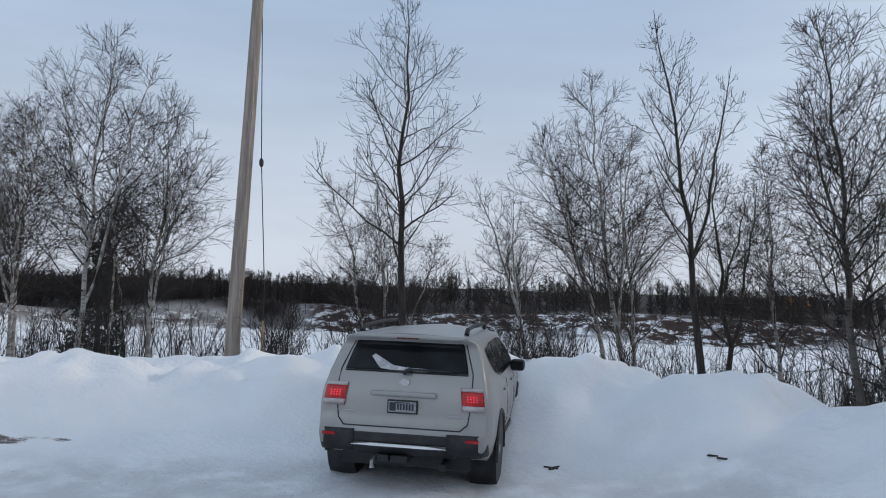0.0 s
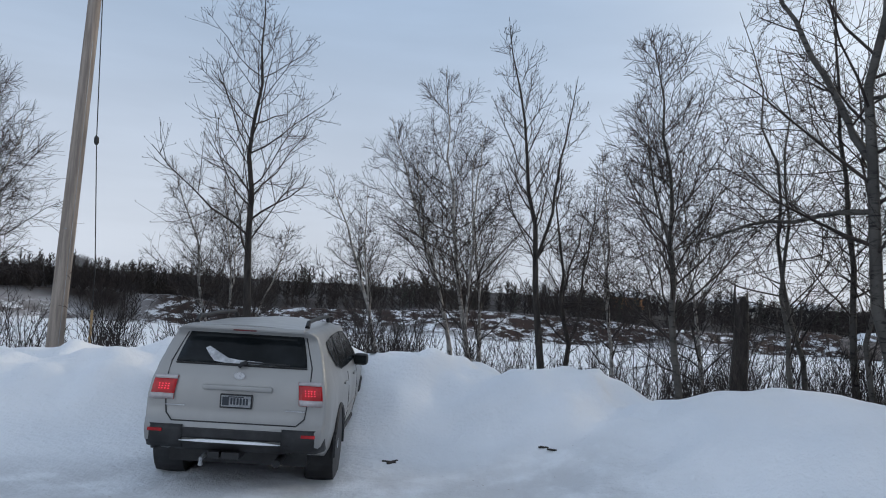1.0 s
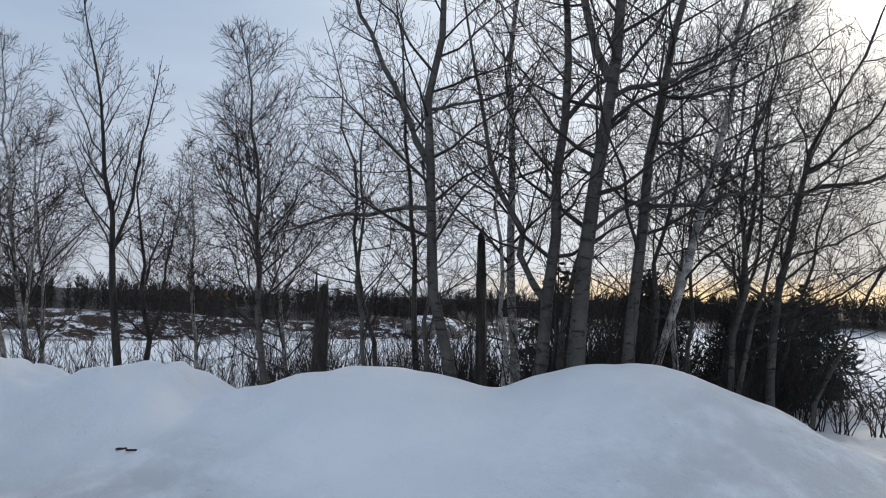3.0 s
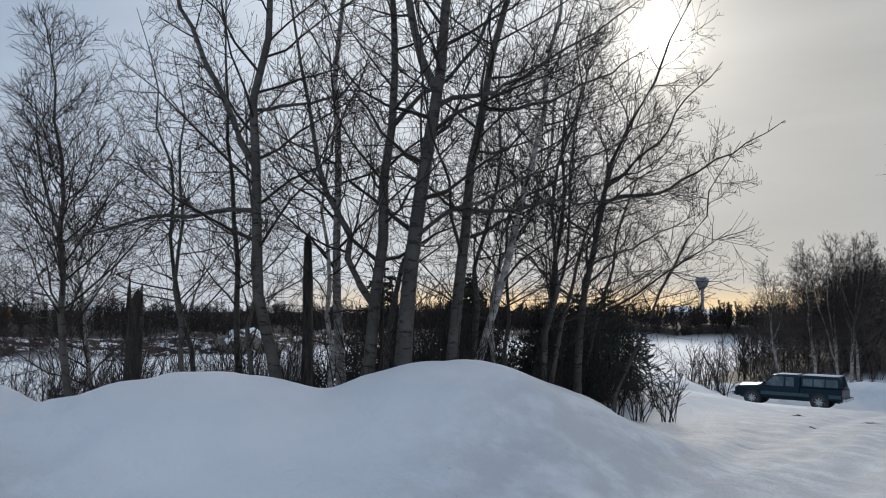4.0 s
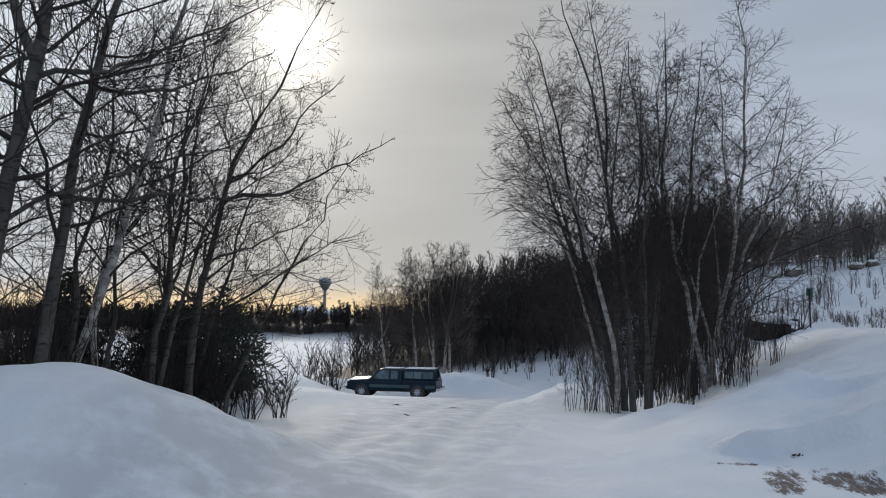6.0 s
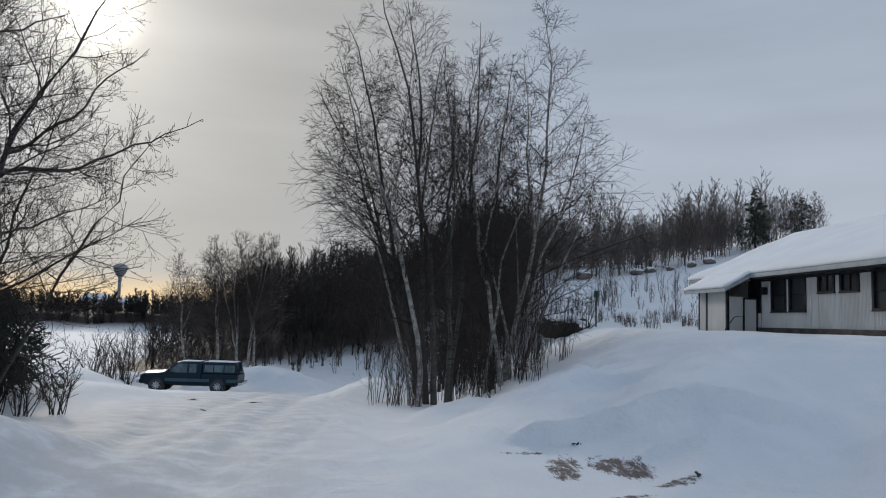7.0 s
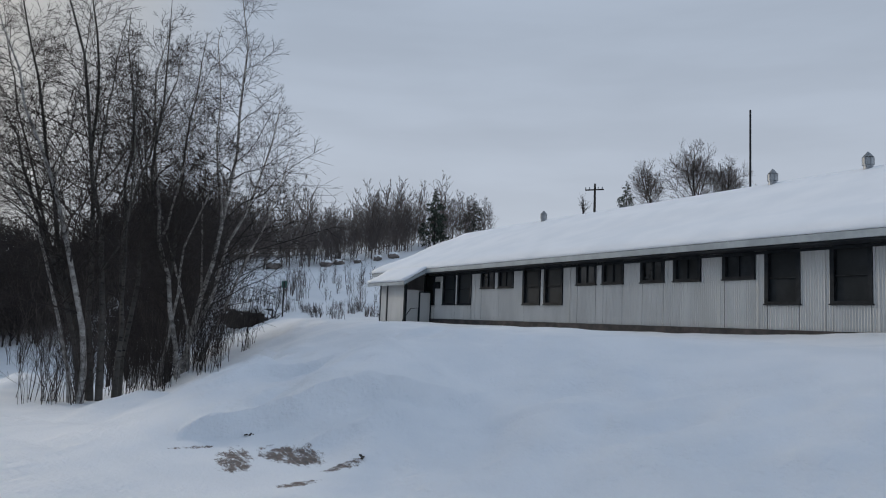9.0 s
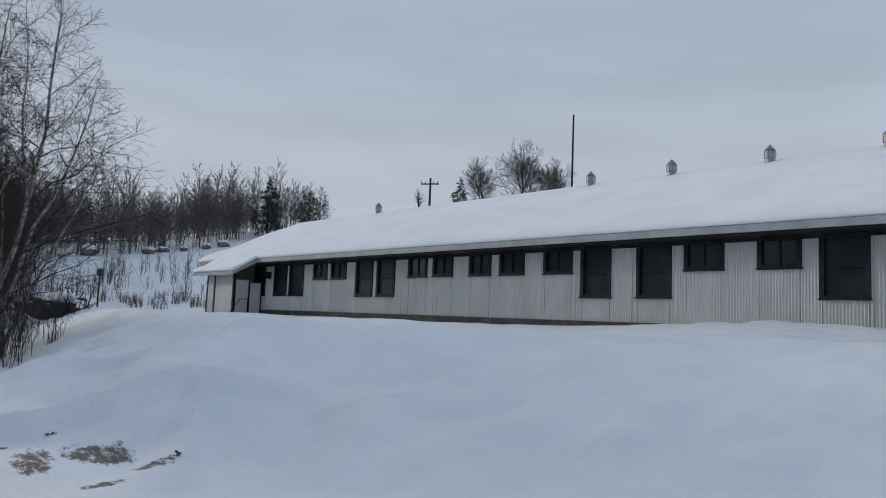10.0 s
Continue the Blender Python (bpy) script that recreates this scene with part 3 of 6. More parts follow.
hero("ash_tree", -1.75, 18.1, -1.98, 18.07, 9.5, 21, "tall dark bare tree with sparse upswept branches", DARK_BARK, TWIG, r0=0.125, first=0.30, limbs=30, reach=0.34, angle=52, lift=0.26, twigs=(7, 5), buds=True, wander=0.008)
hero("birch_tree", -3.3, 24.0, -5.0, 23.7, 5.6, 22, "white birch stem leaning out over the lake", BIRCH, TWIG, r0=0.08, **AIRY)
hero("birch_tree", -3.0, 24.1, -3.5, 24.1, 5.2, 23, "white birch stem in a leaning clump", BIRCH, TWIG, r0=0.07, fork=1, **AIRY)
hero("birch_tree", -2.7, 24.0, -1.3, 24.2, 3.9, 24, "slender white birch leaning in a clump", BIRCH, TWIG, r0=0.06, **AIRY)
hero("birch_tree", 1.9, 22.0, -0.3, 22.2, 5.5, 25, "pale birch leaning steeply over the snowy shore", BIRCH, TWIG, r0=0.085, fork=1, limbs=20, reach=0.36, angle=50, lift=0.25, twigs=(7, 6), first=0.35)
hero("birch_tree", 1.5, 23.5, 0.9, 23.5, 4.0, 26, "small bare birch by the shore", BIRCH, TWIG, r0=0.05, **AIRY)
hero("birch_tree", 3.85, 20.9, 1.6, 21.1, 7.0, 27, "white birch with a wind-swept crown", BIRCH, TWIG, r0=0.085, fork=1, **AIRY)
hero("birch_tree", 4.3, 19.8, 3.0, 20.0, 8.2, 28, "tall white birch with a wind-swept crown", BIRCH, TWIG, r0=0.09, fork=1, **AIRY)
hero("birch_tree", 4.6, 20.4, 4.2, 20.4, 6.4, 29, "white birch beside a taller one", BIRCH, TWIG, r0=0.07, fork=0, **AIRY)
hero("alder_tree", 5.3, 16.4, 4.05, 16.8, 8.7, 31, "dark bare alder with a crooked top", DARK_BARK, TWIG, r0=0.11, fork=1, limbs=26, reach=0.24, angle=40, lift=0.32, twigs=(6, 5), first=0.35, buds=True)
hero("alder_tree", 6.1, 17.2, 5.75, 17.4, 5.4, 32, "dark bare alder with spreading branches", DARK_BARK, TWIG, r0=0.09, fork=2, **OPEN)
hero("birch_tree", 6.85, 12.7, 6.1, 13.0, 7.3, 33, "bare birch with a full rounded crown behind the heap", ASPEN, TWIG, r0=0.085, fork=1, limbs=40, reach=0.36, angle=46, lift=0.22, twigs=(9, 8), first=0.2)
hero("birch_tree", 9.6, 16.9, 8.8, 17.3, 5.2, 34, "pale birch leaning among the thicket", BIRCH, TWIG, r0=0.08, fork=0, **AIRY)
hero("birch_tree", 7.6, 17.8, 7.0, 18.0, 6.0, 36, "bare birch leaning among the thicket", BIRCH, TWIG, r0=0.07, fork=1, **AIRY)
hero("aspen_tree", 10.0, 13.2, 8.5, 14.0, 8.3, 35, "slender bare aspen leaning over the shore", ASPEN, TWIG, r0=0.07, **OPEN)
# the aspen grove behind the two near heaps
GROVE = dict(limbs=24, reach=0.30, angle=58, lift=0.16, twigs=(7, 5), first=0.24, buds=True, wander=0.012, slim=0.85)
hero("aspen_tree", 9.17, 9.49, 9.97, 8.84, 12.5, 41, W_A, ASPEN, TWIG, r0=0.125, bow=(-0.9, 0.75), boughs=[(0.36, 128, 74, 5.6, 0.07, 0.0), (0.30, 132, -8, 4.2, 0.05, -0.04), (0.44, -40, 12, 3.4, 0.035, 0.1)], **GROVE)
hero("birch_tree", 11.63, 10.59, 11.82, 10.4, 13.0, 42, "tall pale birch among grey aspens", BIRCH, TWIG, r0=0.115, bow=(-0.13, 0.13), **GROVE)
hero("aspen_tree", 9.65, 8.33, 9.76, 8.19, 11.5, 43, "forked bare aspen with a crooked trunk", ASPEN, TWIG, r0=0.13, bow=(0.31, -0.34), boughs=[(0.17, 128, 68, 7.5, 0.075, 0.05), (0.45, -48, 42, 4.0, 0.05, 0.2)], **GROVE)
hero("aspen_tree", 9.76, 7.45, 10.66, 6.29, 13.0, 44, "thick bare aspen with dark banded bark", ASPEN, TWIG, r0=0.165, bow=(-0.11, 0.15), boughs=[(0.42, 118, 80, 6.5, 0.09, 0.0), (0.22, -48, 18, 4.6, 0.045, 0.12), (0.40, -45, 24, 4.4, 0.05, 0.2)], **GROVE)
hero("aspen_tree", 10.66, 7.11, 11.76, 5.45, 12.0, 45, W_A, ASPEN, TWIG, r0=0.125, bow=(-0.17, 0.29), boughs=[(0.30, -50, 4, 3.4, 0.045, 0.05), (0.46, -55, 14, 3.2, 0.04, 0.25)], **GROVE)
hero("birch_tree", 11.56, 7.42, 12.63, 5.56, 10.5, 46, "pale birch leaning out of the aspen grove", BIRCH, TWIG, r0=0.095, bow=(0.2, -0.25), **GROVE)
hero("aspen_tree", 15.3, 6.96, 16.49, 4.26, 9.8, 47, "bare aspen with long branches reaching over the way", ASPEN, TWIG, r0=0.11, bow=(-0.29, 0.74), limbs=20, reach=0.34, angle=54, lift=0.16, twigs=(7, 6), first=0.22, buds=True, boughs=[(0.46, -72, 4, 3.6, 0.045, 0.30), (0.50, -62, 38, 3.4, 0.045, 0.15), (0.33, -55, 22, 3.0, 0.035, 0.1), (0.24, 140, 30, 3.0, 0.035, 0.1)])
hero("aspen_tree", 9.59, 11.48, 9.02, 11.92, 8.5, 53, "thin dark aspen inside the grove", ASPEN, TWIG, r0=0.075, bow=(0.15, -0.11), **GROVE)
hero("birch_tree", 13.93, 8.15, 15.16, 6.03, 9.0, 54, "slender leaning birch inside the grove", BIRCH, TWIG, r0=0.075, bow=(-0.29, 0.57), **OPEN)
hero("aspen_tree", 13.95, 7.18, 14.45, 6.24, 9.5, 55, "slender bare aspen at the edge of the grove", ASPEN, TWIG, r0=0.07, bow=(-0.07, 0.14), **OPEN)
hero("aspen_tree", 15.7, 8.2, 16.3, 7.1, 9.2, 48, "slender bare aspen at the edge of the grove", ASPEN, TWIG, r0=0.09, fork=1, **OPEN)
hero("birch_tree", 10.3, 9.6, 10.0, 9.9, 7.2, 51, "thin pale birch inside the grove", BIRCH, TWIG, r0=0.06, **OPEN)
for k, (x, y, tx, ty, tz, r0) in enumerate([(9.3, 10.6, 9.0, 10.9, 6.4, 0.06), (10.9, 9.0, 11.4, 8.6, 8.0, 0.075), (12.6, 7.9, 13.2, 7.2, 8.2, 0.07), (14.4, 8.4, 14.6, 8.0, 7.4, 0.06), (13.9, 6.9, 15.2, 5.4, 7.0, 0.06), (16.6, 7.6, 17.8, 6.0, 7.2, 0.06), (8.4, 11.4, 8.0, 11.8, 6.8, 0.055), (15.6, 6.3, 17.4, 3.9, 5.8, 0.055)]):
    hero("aspen_tree", x, y, tx, ty, tz, 110 + k, "slender young aspen in the grove behind the heap", ASPEN, TWIG, r0=r0, **OPEN)
# the great birch clump beside the way
CLUMP = dict(limbs=26, reach=0.33, angle=52, lift=0.08, twigs=(8, 6), first=0.24, droop=0.09, slim=0.8, fine=0.0058)
# foot, top, radius, sideways bow
WHITE_STEMS = [
    (21.97, -2.57, 22.03, 0.27, 9.8, 0.09, -0.63), (24.42, -5.49, 24.56, -4.57, 11.2, 0.085, 0.61), (25.41, -5.65, 25.18, -6.74, 13.2, 0.095, -0.45),
    (26.04, -5.55, 25.6, -8.6, 9.6, 0.08, -0.39), (22.38, -2.38, 22.4, 0.9, 7.4, 0.06, -0.6), (24.6, -4.9, 24.3, -6.6, 7.4, 0.06, 0.3),
    (25.2, -5.9, 25.4, -3.6, 6.6, 0.06, -0.4), (26.6, -6.4, 26.4, -9.3, 8, 0.065, -0.3),
]
GREY_STEMS = [
    (22.53, -3.09, 22.64, -0.95, 12.4, 0.095, -0.28), (22.85, -2.91, 22.91, -1.82, 12, 0.09, 0.02), (23.09, -3.51, 23.13, -3.13, 10.5, 0.08, -0.05),
    (24.27, -3.76, 24.19, -4.39, 11.8, 0.08, 0), (22.76, -2.66, 22.76, 0.9, 8.9, 0.075, -0.37), (23.35, -2.87, 23.4, 0.2, 11.4, 0.085, -0.25),
    (24.87, -5.23, 24.79, -5.67, 11, 0.075, 0.12),
]
for rows, bark, said, first_seed in ((WHITE_STEMS, BIRCH, "tall white birch stem of a many-stemmed clump", 60), (GREY_STEMS, ASPEN, "tall grey birch stem of a many-stemmed clump", 70)):
    for k, (x, y, tx, ty, tz, r, by) in enumerate(rows):
        hero("birch_tree", x, y, tx, ty, tz, first_seed + k, said, bark, TWIG, r0=r, bow=(0, by), fork=1 if tz > 9 else 0, **CLUMP)
for k, (x, y, tx, ty, tz, r) in enumerate([(56.6, 12.0, 56.3, 13.0, 6.4, 0.12), (55.1, 9.4, 54.9, 10.2, 7.2, 0.12), (55.4, 7.4, 55.6, 6.0, 7.7, 0.14), (55.9, 8.2, 56.0, 8.4, 7.9, 0.12), (55.8, 7.0, 55.9, 7.2, 7.8, 0.12)]):
    hero("birch_tree", x, y, tx, ty, tz, 80 + k, "bare birch with a rounded crown behind the pickup", BIRCH, TWIG_PALE, r0=r, fork=2, fine=0.010, **AIRY)
hero("maple_tree", 46.9, -52.9, 46.9, -52.9, 18.8, 90, "broad bare tree on the hill behind the long shed", DARK_BARK, HILL_BARK, r0=0.14, fork=6, fine=0.0105, limbs=24, reach=0.55, angle=52, lift=0.25, twigs=(8, 7), first=0.12)
hero("maple_tree", 50.0, -50.6, 50.4, -50.2, 17.2, 92, "bare tree with a rounded crown behind the long shed", DARK_BARK, HILL_BARK, r0=0.12, fork=5, fine=0.0105, limbs=22, reach=0.55, angle=52, lift=0.25, twigs=(8, 7), first=0.12)
hero("maple_tree", 45.0, -54.6, 44.6, -55.0, 17.3, 93, "bare tree with a rounded crown behind the long shed", DARK_BARK, HILL_BARK, r0=0.12, fork=5, fine=0.0105, limbs=22, reach=0.55, angle=52, lift=0.25, twigs=(8, 7), first=0.12)
hero("maple_tree", 61.5, -52.1, 61.5, -52.1, 15.9, 91, "bare tree on the hill behind the long shed", DARK_BARK, TWIG, r0=0.12, fork=3, fine=0.0105, limbs=12, reach=0.5, angle=50, lift=0.25, twigs=(5, 4), first=0.2)


# ---- woods, thickets ----
def scatter(name, protos, spots, mat, label, category):
    """One joined mesh of many bare trees too far to be told apart: spots of (x, y, z, size, turn)."""
    pieces = []
    for k, (x, y, z, size, turn) in enumerate(spots):
        v, f = protos[k % len(protos)]
        c, s = math.cos(turn) * size, math.sin(turn) * size
        w = np.empty_like(v)
        w[:, 0], w[:, 1], w[:, 2] = v[:, 0] * c - v[:, 1] * s + x, v[:, 0] * s + v[:, 1] * c + y, v[:, 2] * size + z
        pieces.append((w, f))
    v, f = joined(pieces)
    return tagged(new(name, mesh_of(name, v, f, mat)), label, category, kind="stuff")


def simple_tree(seed, height, r0, limbs, sub, fine, reach=0.34, lift=0.3, angle=40, first=0.2, last=0):
    """A light bare tree for woods that stay far off."""
    r = np.random.default_rng(seed)
    s = np.linspace(0, 1, 5)
    P = np.zeros((1, 5, 3))
    P[0, :, 2] = height * s - 0.3
    P[0, 1:, :2] = np.cumsum(r.normal(0, 0.02 * height, (4, 2)), 0)
    pieces = [tubes(P, (r0 * (1 - 0.9 * s))[None], 4)]
    A, LA, _ = offshoots(r, P, np.array([height]), limbs, first, 0.97, angle, reach, 0.6, lift, 3, 0.05)
    pieces.append(tubes(A, fine * 1.7 * np.ones((len(A), 1)) * (1 - 0.6 * np.linspace(0, 1, 3)), 3))
    B, LB, _ = offshoots(r, A, LA, sub, 0.15, 0.95, 42, 0.6, 0.4, 0.5 * lift, 2, 0.06)
    pieces.append(tubes(B, fine * np.ones((len(B), 1)) * np.array([1.0, 0.5]), 3))
    if last:
        C, _, _ = offshoots(r, B, LB, last, 0.2, 0.9, 40, 0.7, 0.4, 0.3 * lift, 2, 0.06)
        pieces.append(tubes(C, 0.7 * fine * np.ones((len(C), 1)) * np.array([1.0, 0.5]), 3))
    return joined(pieces)


rng = np.random.default_rng(5)
FAR = [simple_tree(200 + k, 8.0, 0.10, 18, 5, 0.055, first=0.04, reach=0.32, lift=0.22, angle=46) for k in range(5)]


def on_ground(x, y, lo, hi):
    z = ground_z(x, y)
    return [(a, b, c, rng.uniform(lo, hi), rng.uniform(0, 6.28)) for a, b, c in zip(x, y, z)]


x = rng.uniform(-110, 288, 1500)
y = 133 + 14 * step(90, 200, x) - 0.6 * np.clip(-40 - x, 0, 90) + rng.uniform(0, 1, 1500) ** 1.5 * 75
size = 0.70 + 0.16 * lumps(x, y, 19.0, 31) + 0.12 * lumps(x, y, 60.0, 32) + 0.35 * step(120, 260, x)
spots = on_ground(x, y, 0.8, 1.2)
scatter("far_woods", FAR, [(a, b, c, d * k, e) for (a, b, c, d, e), k in zip(spots, size)], FAR_TWIG, "dark leafless woods along the far cliff top", "woods")
x = rng.uniform(-120, -31, 620)
y = 129 - 0.6 * np.clip(-40 - x, 0, 90) + rng.uniform(0, 1, 620) ** 1.3 * 40
scatter("far_woods", FAR, on_ground(x, y, 0.45, 0.78), FAR_TWIG, "dark leafless woods down to the lake shore", "woods")
y = rng.uniform(-60, 250, 900)
x = 291 + rng.uniform(0, 1, 900) ** 1.5 * 70
WIDE = [simple_tree(210 + k, 8.0, 0.16, 14, 4, 0.13, first=0.04, reach=0.36, angle=48) for k in range(4)]
size = 0.9 + 0.22 * lumps(x, y, 14.0, 35)
scatter("far_woods", WIDE, [(a, b, c, d * k, e) for (a, b, c, d, e), k in zip(on_ground(x, y, 0.7, 1.25), size)], FAR_TWIG, "dark woods on the far shore below the water tower", "woods")
NEAR = [simple_tree(220 + k, 8.0, 0.06, 16, 4, 0.020, reach=0.36, lift=0.28, angle=42, first=0.12, last=2) for k in range(6)]
SLOPE = [simple_tree(230 + k, 8.0, 0.07, 18, 5, 0.024, reach=0.34, lift=0.30, angle=40, first=0.04, last=2) for k in range(6)]
x = 66 + 44 * rng.uniform(0, 1, 430) ** 1.4
y = rng.uniform(-14, 19, 430) - 0.1 * (x - 60)
size = 1.0 + 0.18 * lumps(x, y, 6.0, 33) - 0.30 * step(6, 19, y)
scatter("hillside_woods", SLOPE, [(a, b, c, d * k, e) for (a, b, c, d, e), k in zip(on_ground(x, y, 0.75, 1.1), size)], TWIG, "dense dark leafless woods climbing the hillside", "woods")
x = rng.uniform(36, 58, 150)
y = -5.5 - (x - 36) * 0.24 + rng.uniform(-3.0, 2.2, 150)
scatter("hillside_woods", NEAR, on_ground(x, y, 0.45, 0.92), TWIG, "dark young leafless trees behind the birch clump", "woods")
x = 66 + 34 * rng.uniform(0, 1, 620) ** 1.8
y = -rng.uniform(9, 44, 620) - 0.12 * (x - 66)
size = 0.72 + 0.34 * lumps(x, y, 3.5, 34) + 0.25 * step(-26, -12, y)
scatter("hilltop_woods", NEAR, [(a, b, c, d * k, e) for (a, b, c, d, e), k in zip(on_ground(x, y, 0.6, 1.15), size)], HILL_BARK, "bare grey woods along the snowy hilltop", "woods")


def thicket(name, spots, seed, label, mat, lo, hi, stems=7, fine=0.006, spread=0.35):
    """Shrubs of many thin leaning stems with side twigs, joined as one mesh."""
    r = np.random.default_rng(seed)
    pieces = []
    for x, y in spots:
        z = gz(x, y) - 0.1
        n = r.integers(max(2, stems - 3), stems + 4)
        h = r.uniform(lo, hi, n)
        a = r.uniform(0, 6.28, n)
        out = h * spread * r.uniform(0.2, 1.2, n)
        s = np.linspace(0, 1, 6)
        P = np.zeros((n, 6, 3))
        P[:, :, 0] = x + r.normal(0, 0.12, n)[:, None] + (out * np.cos(a))[:, None] * s ** 1.2
        P[:, :, 1] = y + r.normal(0, 0.12, n)[:, None] + (out * np.sin(a))[:, None] * s ** 1.2
        P[:, :, 2] = z + h[:, None] * s
        P[:, 1:] += np.cumsum(r.normal(0, 0.02, (n, 5, 3)), 1) * h[:, None, None]
        pieces.append(tubes(P, (fine * 2.4 * r.uniform(0.7, 1.3, n))[:, None] * (1 - 0.7 * s), 3))
        B, LB, _ = offshoots(r, P, h, 7, 0.25, 0.95, 38, 0.36, 0.5, 0.15, 3, 0.05)
        pieces.append(tubes(B, fine * np.ones((len(B), 1)) * (1 - 0.5 * np.linspace(0, 1, 3)), 3))
        C, _, _ = offshoots(r, B, LB, 3, 0.3, 0.9, 38, 0.55, 0.4, 0.1, 2, 0.05)
        pieces.append(tubes(C, fine * 0.8 * np.ones((len(C), 1)) * (1 - 0.5 * np.linspace(0, 1, 2)), 3))
    v, f = joined(pieces)
    return tagged(new(name, mesh_of(name, v, f, mat)), label, "shrubs", kind="stuff")


r = np.random.default_rng(9)
thicket("shore_thicket", [(a, 15.2 + r.uniform(0, 8)) for a in r.uniform(-16, 7, 120)], 1, "bare brown shrubs along the lake shore behind the bank", TWIG, 0.8, 2.2)
thicket("shore_thicket", [(6.5 + r.uniform(0, 12), 10.5 + r.uniform(0, 11)) for _ in range(150)], 2, "tangled bare shrubs below the aspen grove", TWIG, 0.8, 2.6)
thicket("grove_thicket", [(a, 7.6 + r.uniform(-1.0, 3.5) - 0.06 * (a - 10)) for a in r.uniform(9.5, 17.5, 46)], 3, "tangled bare saplings between the aspen trunks", TWIG, 0.8, 3.2)
thicket("clump_thicket", [(23 + r.uniform(-1.0, 7), -4.0 - 0.35 * r.uniform(0, 7) + r.uniform(-1.8, 2.0)) for _ in range(60)], 4, "thin upright saplings round the birch clump", TWIG, 0.8, 2.6, stems=5, spread=0.22, fine=0.0036)
thicket("sapling_fan", [(21.9 + r.uniform(-0.3, 1.2), -1.9 + r.uniform(-0.9, 0.7)) for _ in range(16)], 14, "pale leaning saplings fanning out at the foot of the birches", TWIG_PALE, 1.6, 4.2, stems=5, spread=0.34, fine=0.0042)
thicket("sapling_fan", [(25.4 + r.uniform(-0.8, 2.4), -5.8 + r.uniform(-1.6, 0.8)) for _ in range(16)], 15, "pale leaning saplings among the birch stems", TWIG_PALE, 1.6, 4.0, stems=5, spread=0.34, fine=0.0042)
thicket("hill_thicket", [(46 + r.uniform(-4, 12), -17 + r.uniform(-9, 8)) for _ in range(60)], 5, "thin bare saplings on the snowy hillside", HILL_BARK, 0.6, 2.4, stems=2, spread=0.10, fine=0.008)
thicket("weed_patch", [(38 + r.uniform(0, 8), -17.5 + r.uniform(-3, 2.5)) for _ in range(60)], 6, "dry brown weeds in the snow beside the shed", HILL_BARK, 0.3, 0.8, stems=4, spread=0.3, fine=0.005)
thicket("far_bank_thicket", [(58 + r.uniform(0, 10), 0.5 + r.uniform(-6, 9)) for _ in range(34)], 7, "thin grey saplings at the end of the way", TWIG_PALE, 1.0, 3.0, stems=5, spread=0.16, fine=0.012)


def shrub(x, y, seed, lo, hi, stems, label, mat=TWIG, fine=0.006, spread=0.5):
    ob = thicket("shrub", [(x, y)], seed, label, mat, lo, hi, stems, fine, spread)
    ob["kind"], ob["category"] = "thing", "shrub"
    del ob["kind"]
    return ob


shrub(16.9, 5.5, 31, 0.9, 1.5, 12, "small leafless shrub standing in the snow beside the way")
shrub(16.2, 5.9, 32, 0.7, 1.2, 9, "small leafless shrub standing in the snow")
for k, (x, y) in enumerate([(43.9, 13.1), (42.5, 13.6), (45.4, 12.6), (46.8, 13.4)]):
    shrub(x, y, 40 + k, 1.8, 3.2, 12, "spreading leafless shrub on the lake bank", TWIG, 0.012, 0.6)
for k, (x, y) in enumerate([(50.8, 10.6), (50.0, 11.4), (51.4, 9.8)]):
    shrub(x, y, 50 + k, 1.6, 2.8, 16, "frosted pale leafless shrub behind the pickup", TWIG_PALE, 0.012, 0.6)


def spruce(x, y, height, width, seed, label, ragged=1.0):
    """A spruce: a trunk and whorls of drooping boughs set with needle sprays."""
    r = np.random.default_rng(seed)
    ob = thing("spruce_tree", pose(x, y, gz(x, y)), label, "conifer")
    part("trunk", tube([(0, 0, -0.3), (0, 0, height * 0.5), (0, 0, height)], [0.02 * height, 0.012 * height, 0.01], 6), DARK_BARK, ob)
    n = int(46 * ragged)
    f = np.linspace(0.10, 0.97, n)
    a = np.arange(n) * 2.4 + r.normal(0, 0.5, n)
    L = width * (1 - f) ** 0.8 * r.uniform(0.55, 1.25, n) + 0.05 * height * 0.3
    s = np.linspace(0, 1, 5)
    P = np.zeros((n, 5, 3))
    P[:, :, 0], P[:, :, 1] = (L * np.cos(a))[:, None] * s, (L * np.sin(a))[:, None] * s
    P[:, :, 2] = (f * height)[:, None] + L[:, None] * (0.15 * s - 0.5 * s ** 2 + 0.25 * s ** 3)
    pieces = [tubes(P, 0.012 * height / 6 * np.ones((n, 1)) * (1 - 0.7 * s), 3)]
    B, LB, _ = offshoots(r, P, L, 12, 0.12, 0.98, 48, 0.42, 0.3, -0.12, 2, 0.02)
    pieces.append(tubes(B, 0.0075 * height * np.ones((len(B), 1)) * np.array([1.0, 0.3]), 3))
    C, _, _ = offshoots(r, B, LB, 5 if ragged == 1.0 else 3, 0.1, 0.95, 45, 0.55, 0.3, -0.1, 2, 0.02)
    pieces.append(tubes(C, 0.0065 * height * np.ones((len(C), 1)) * np.array([1.0, 0.2]), 3))
    v, f2 = joined(pieces)
    part("crown", mesh_of("crown", v, f2, NEEDLE), NEEDLE, ob, "dark green needled boughs")
    return ob


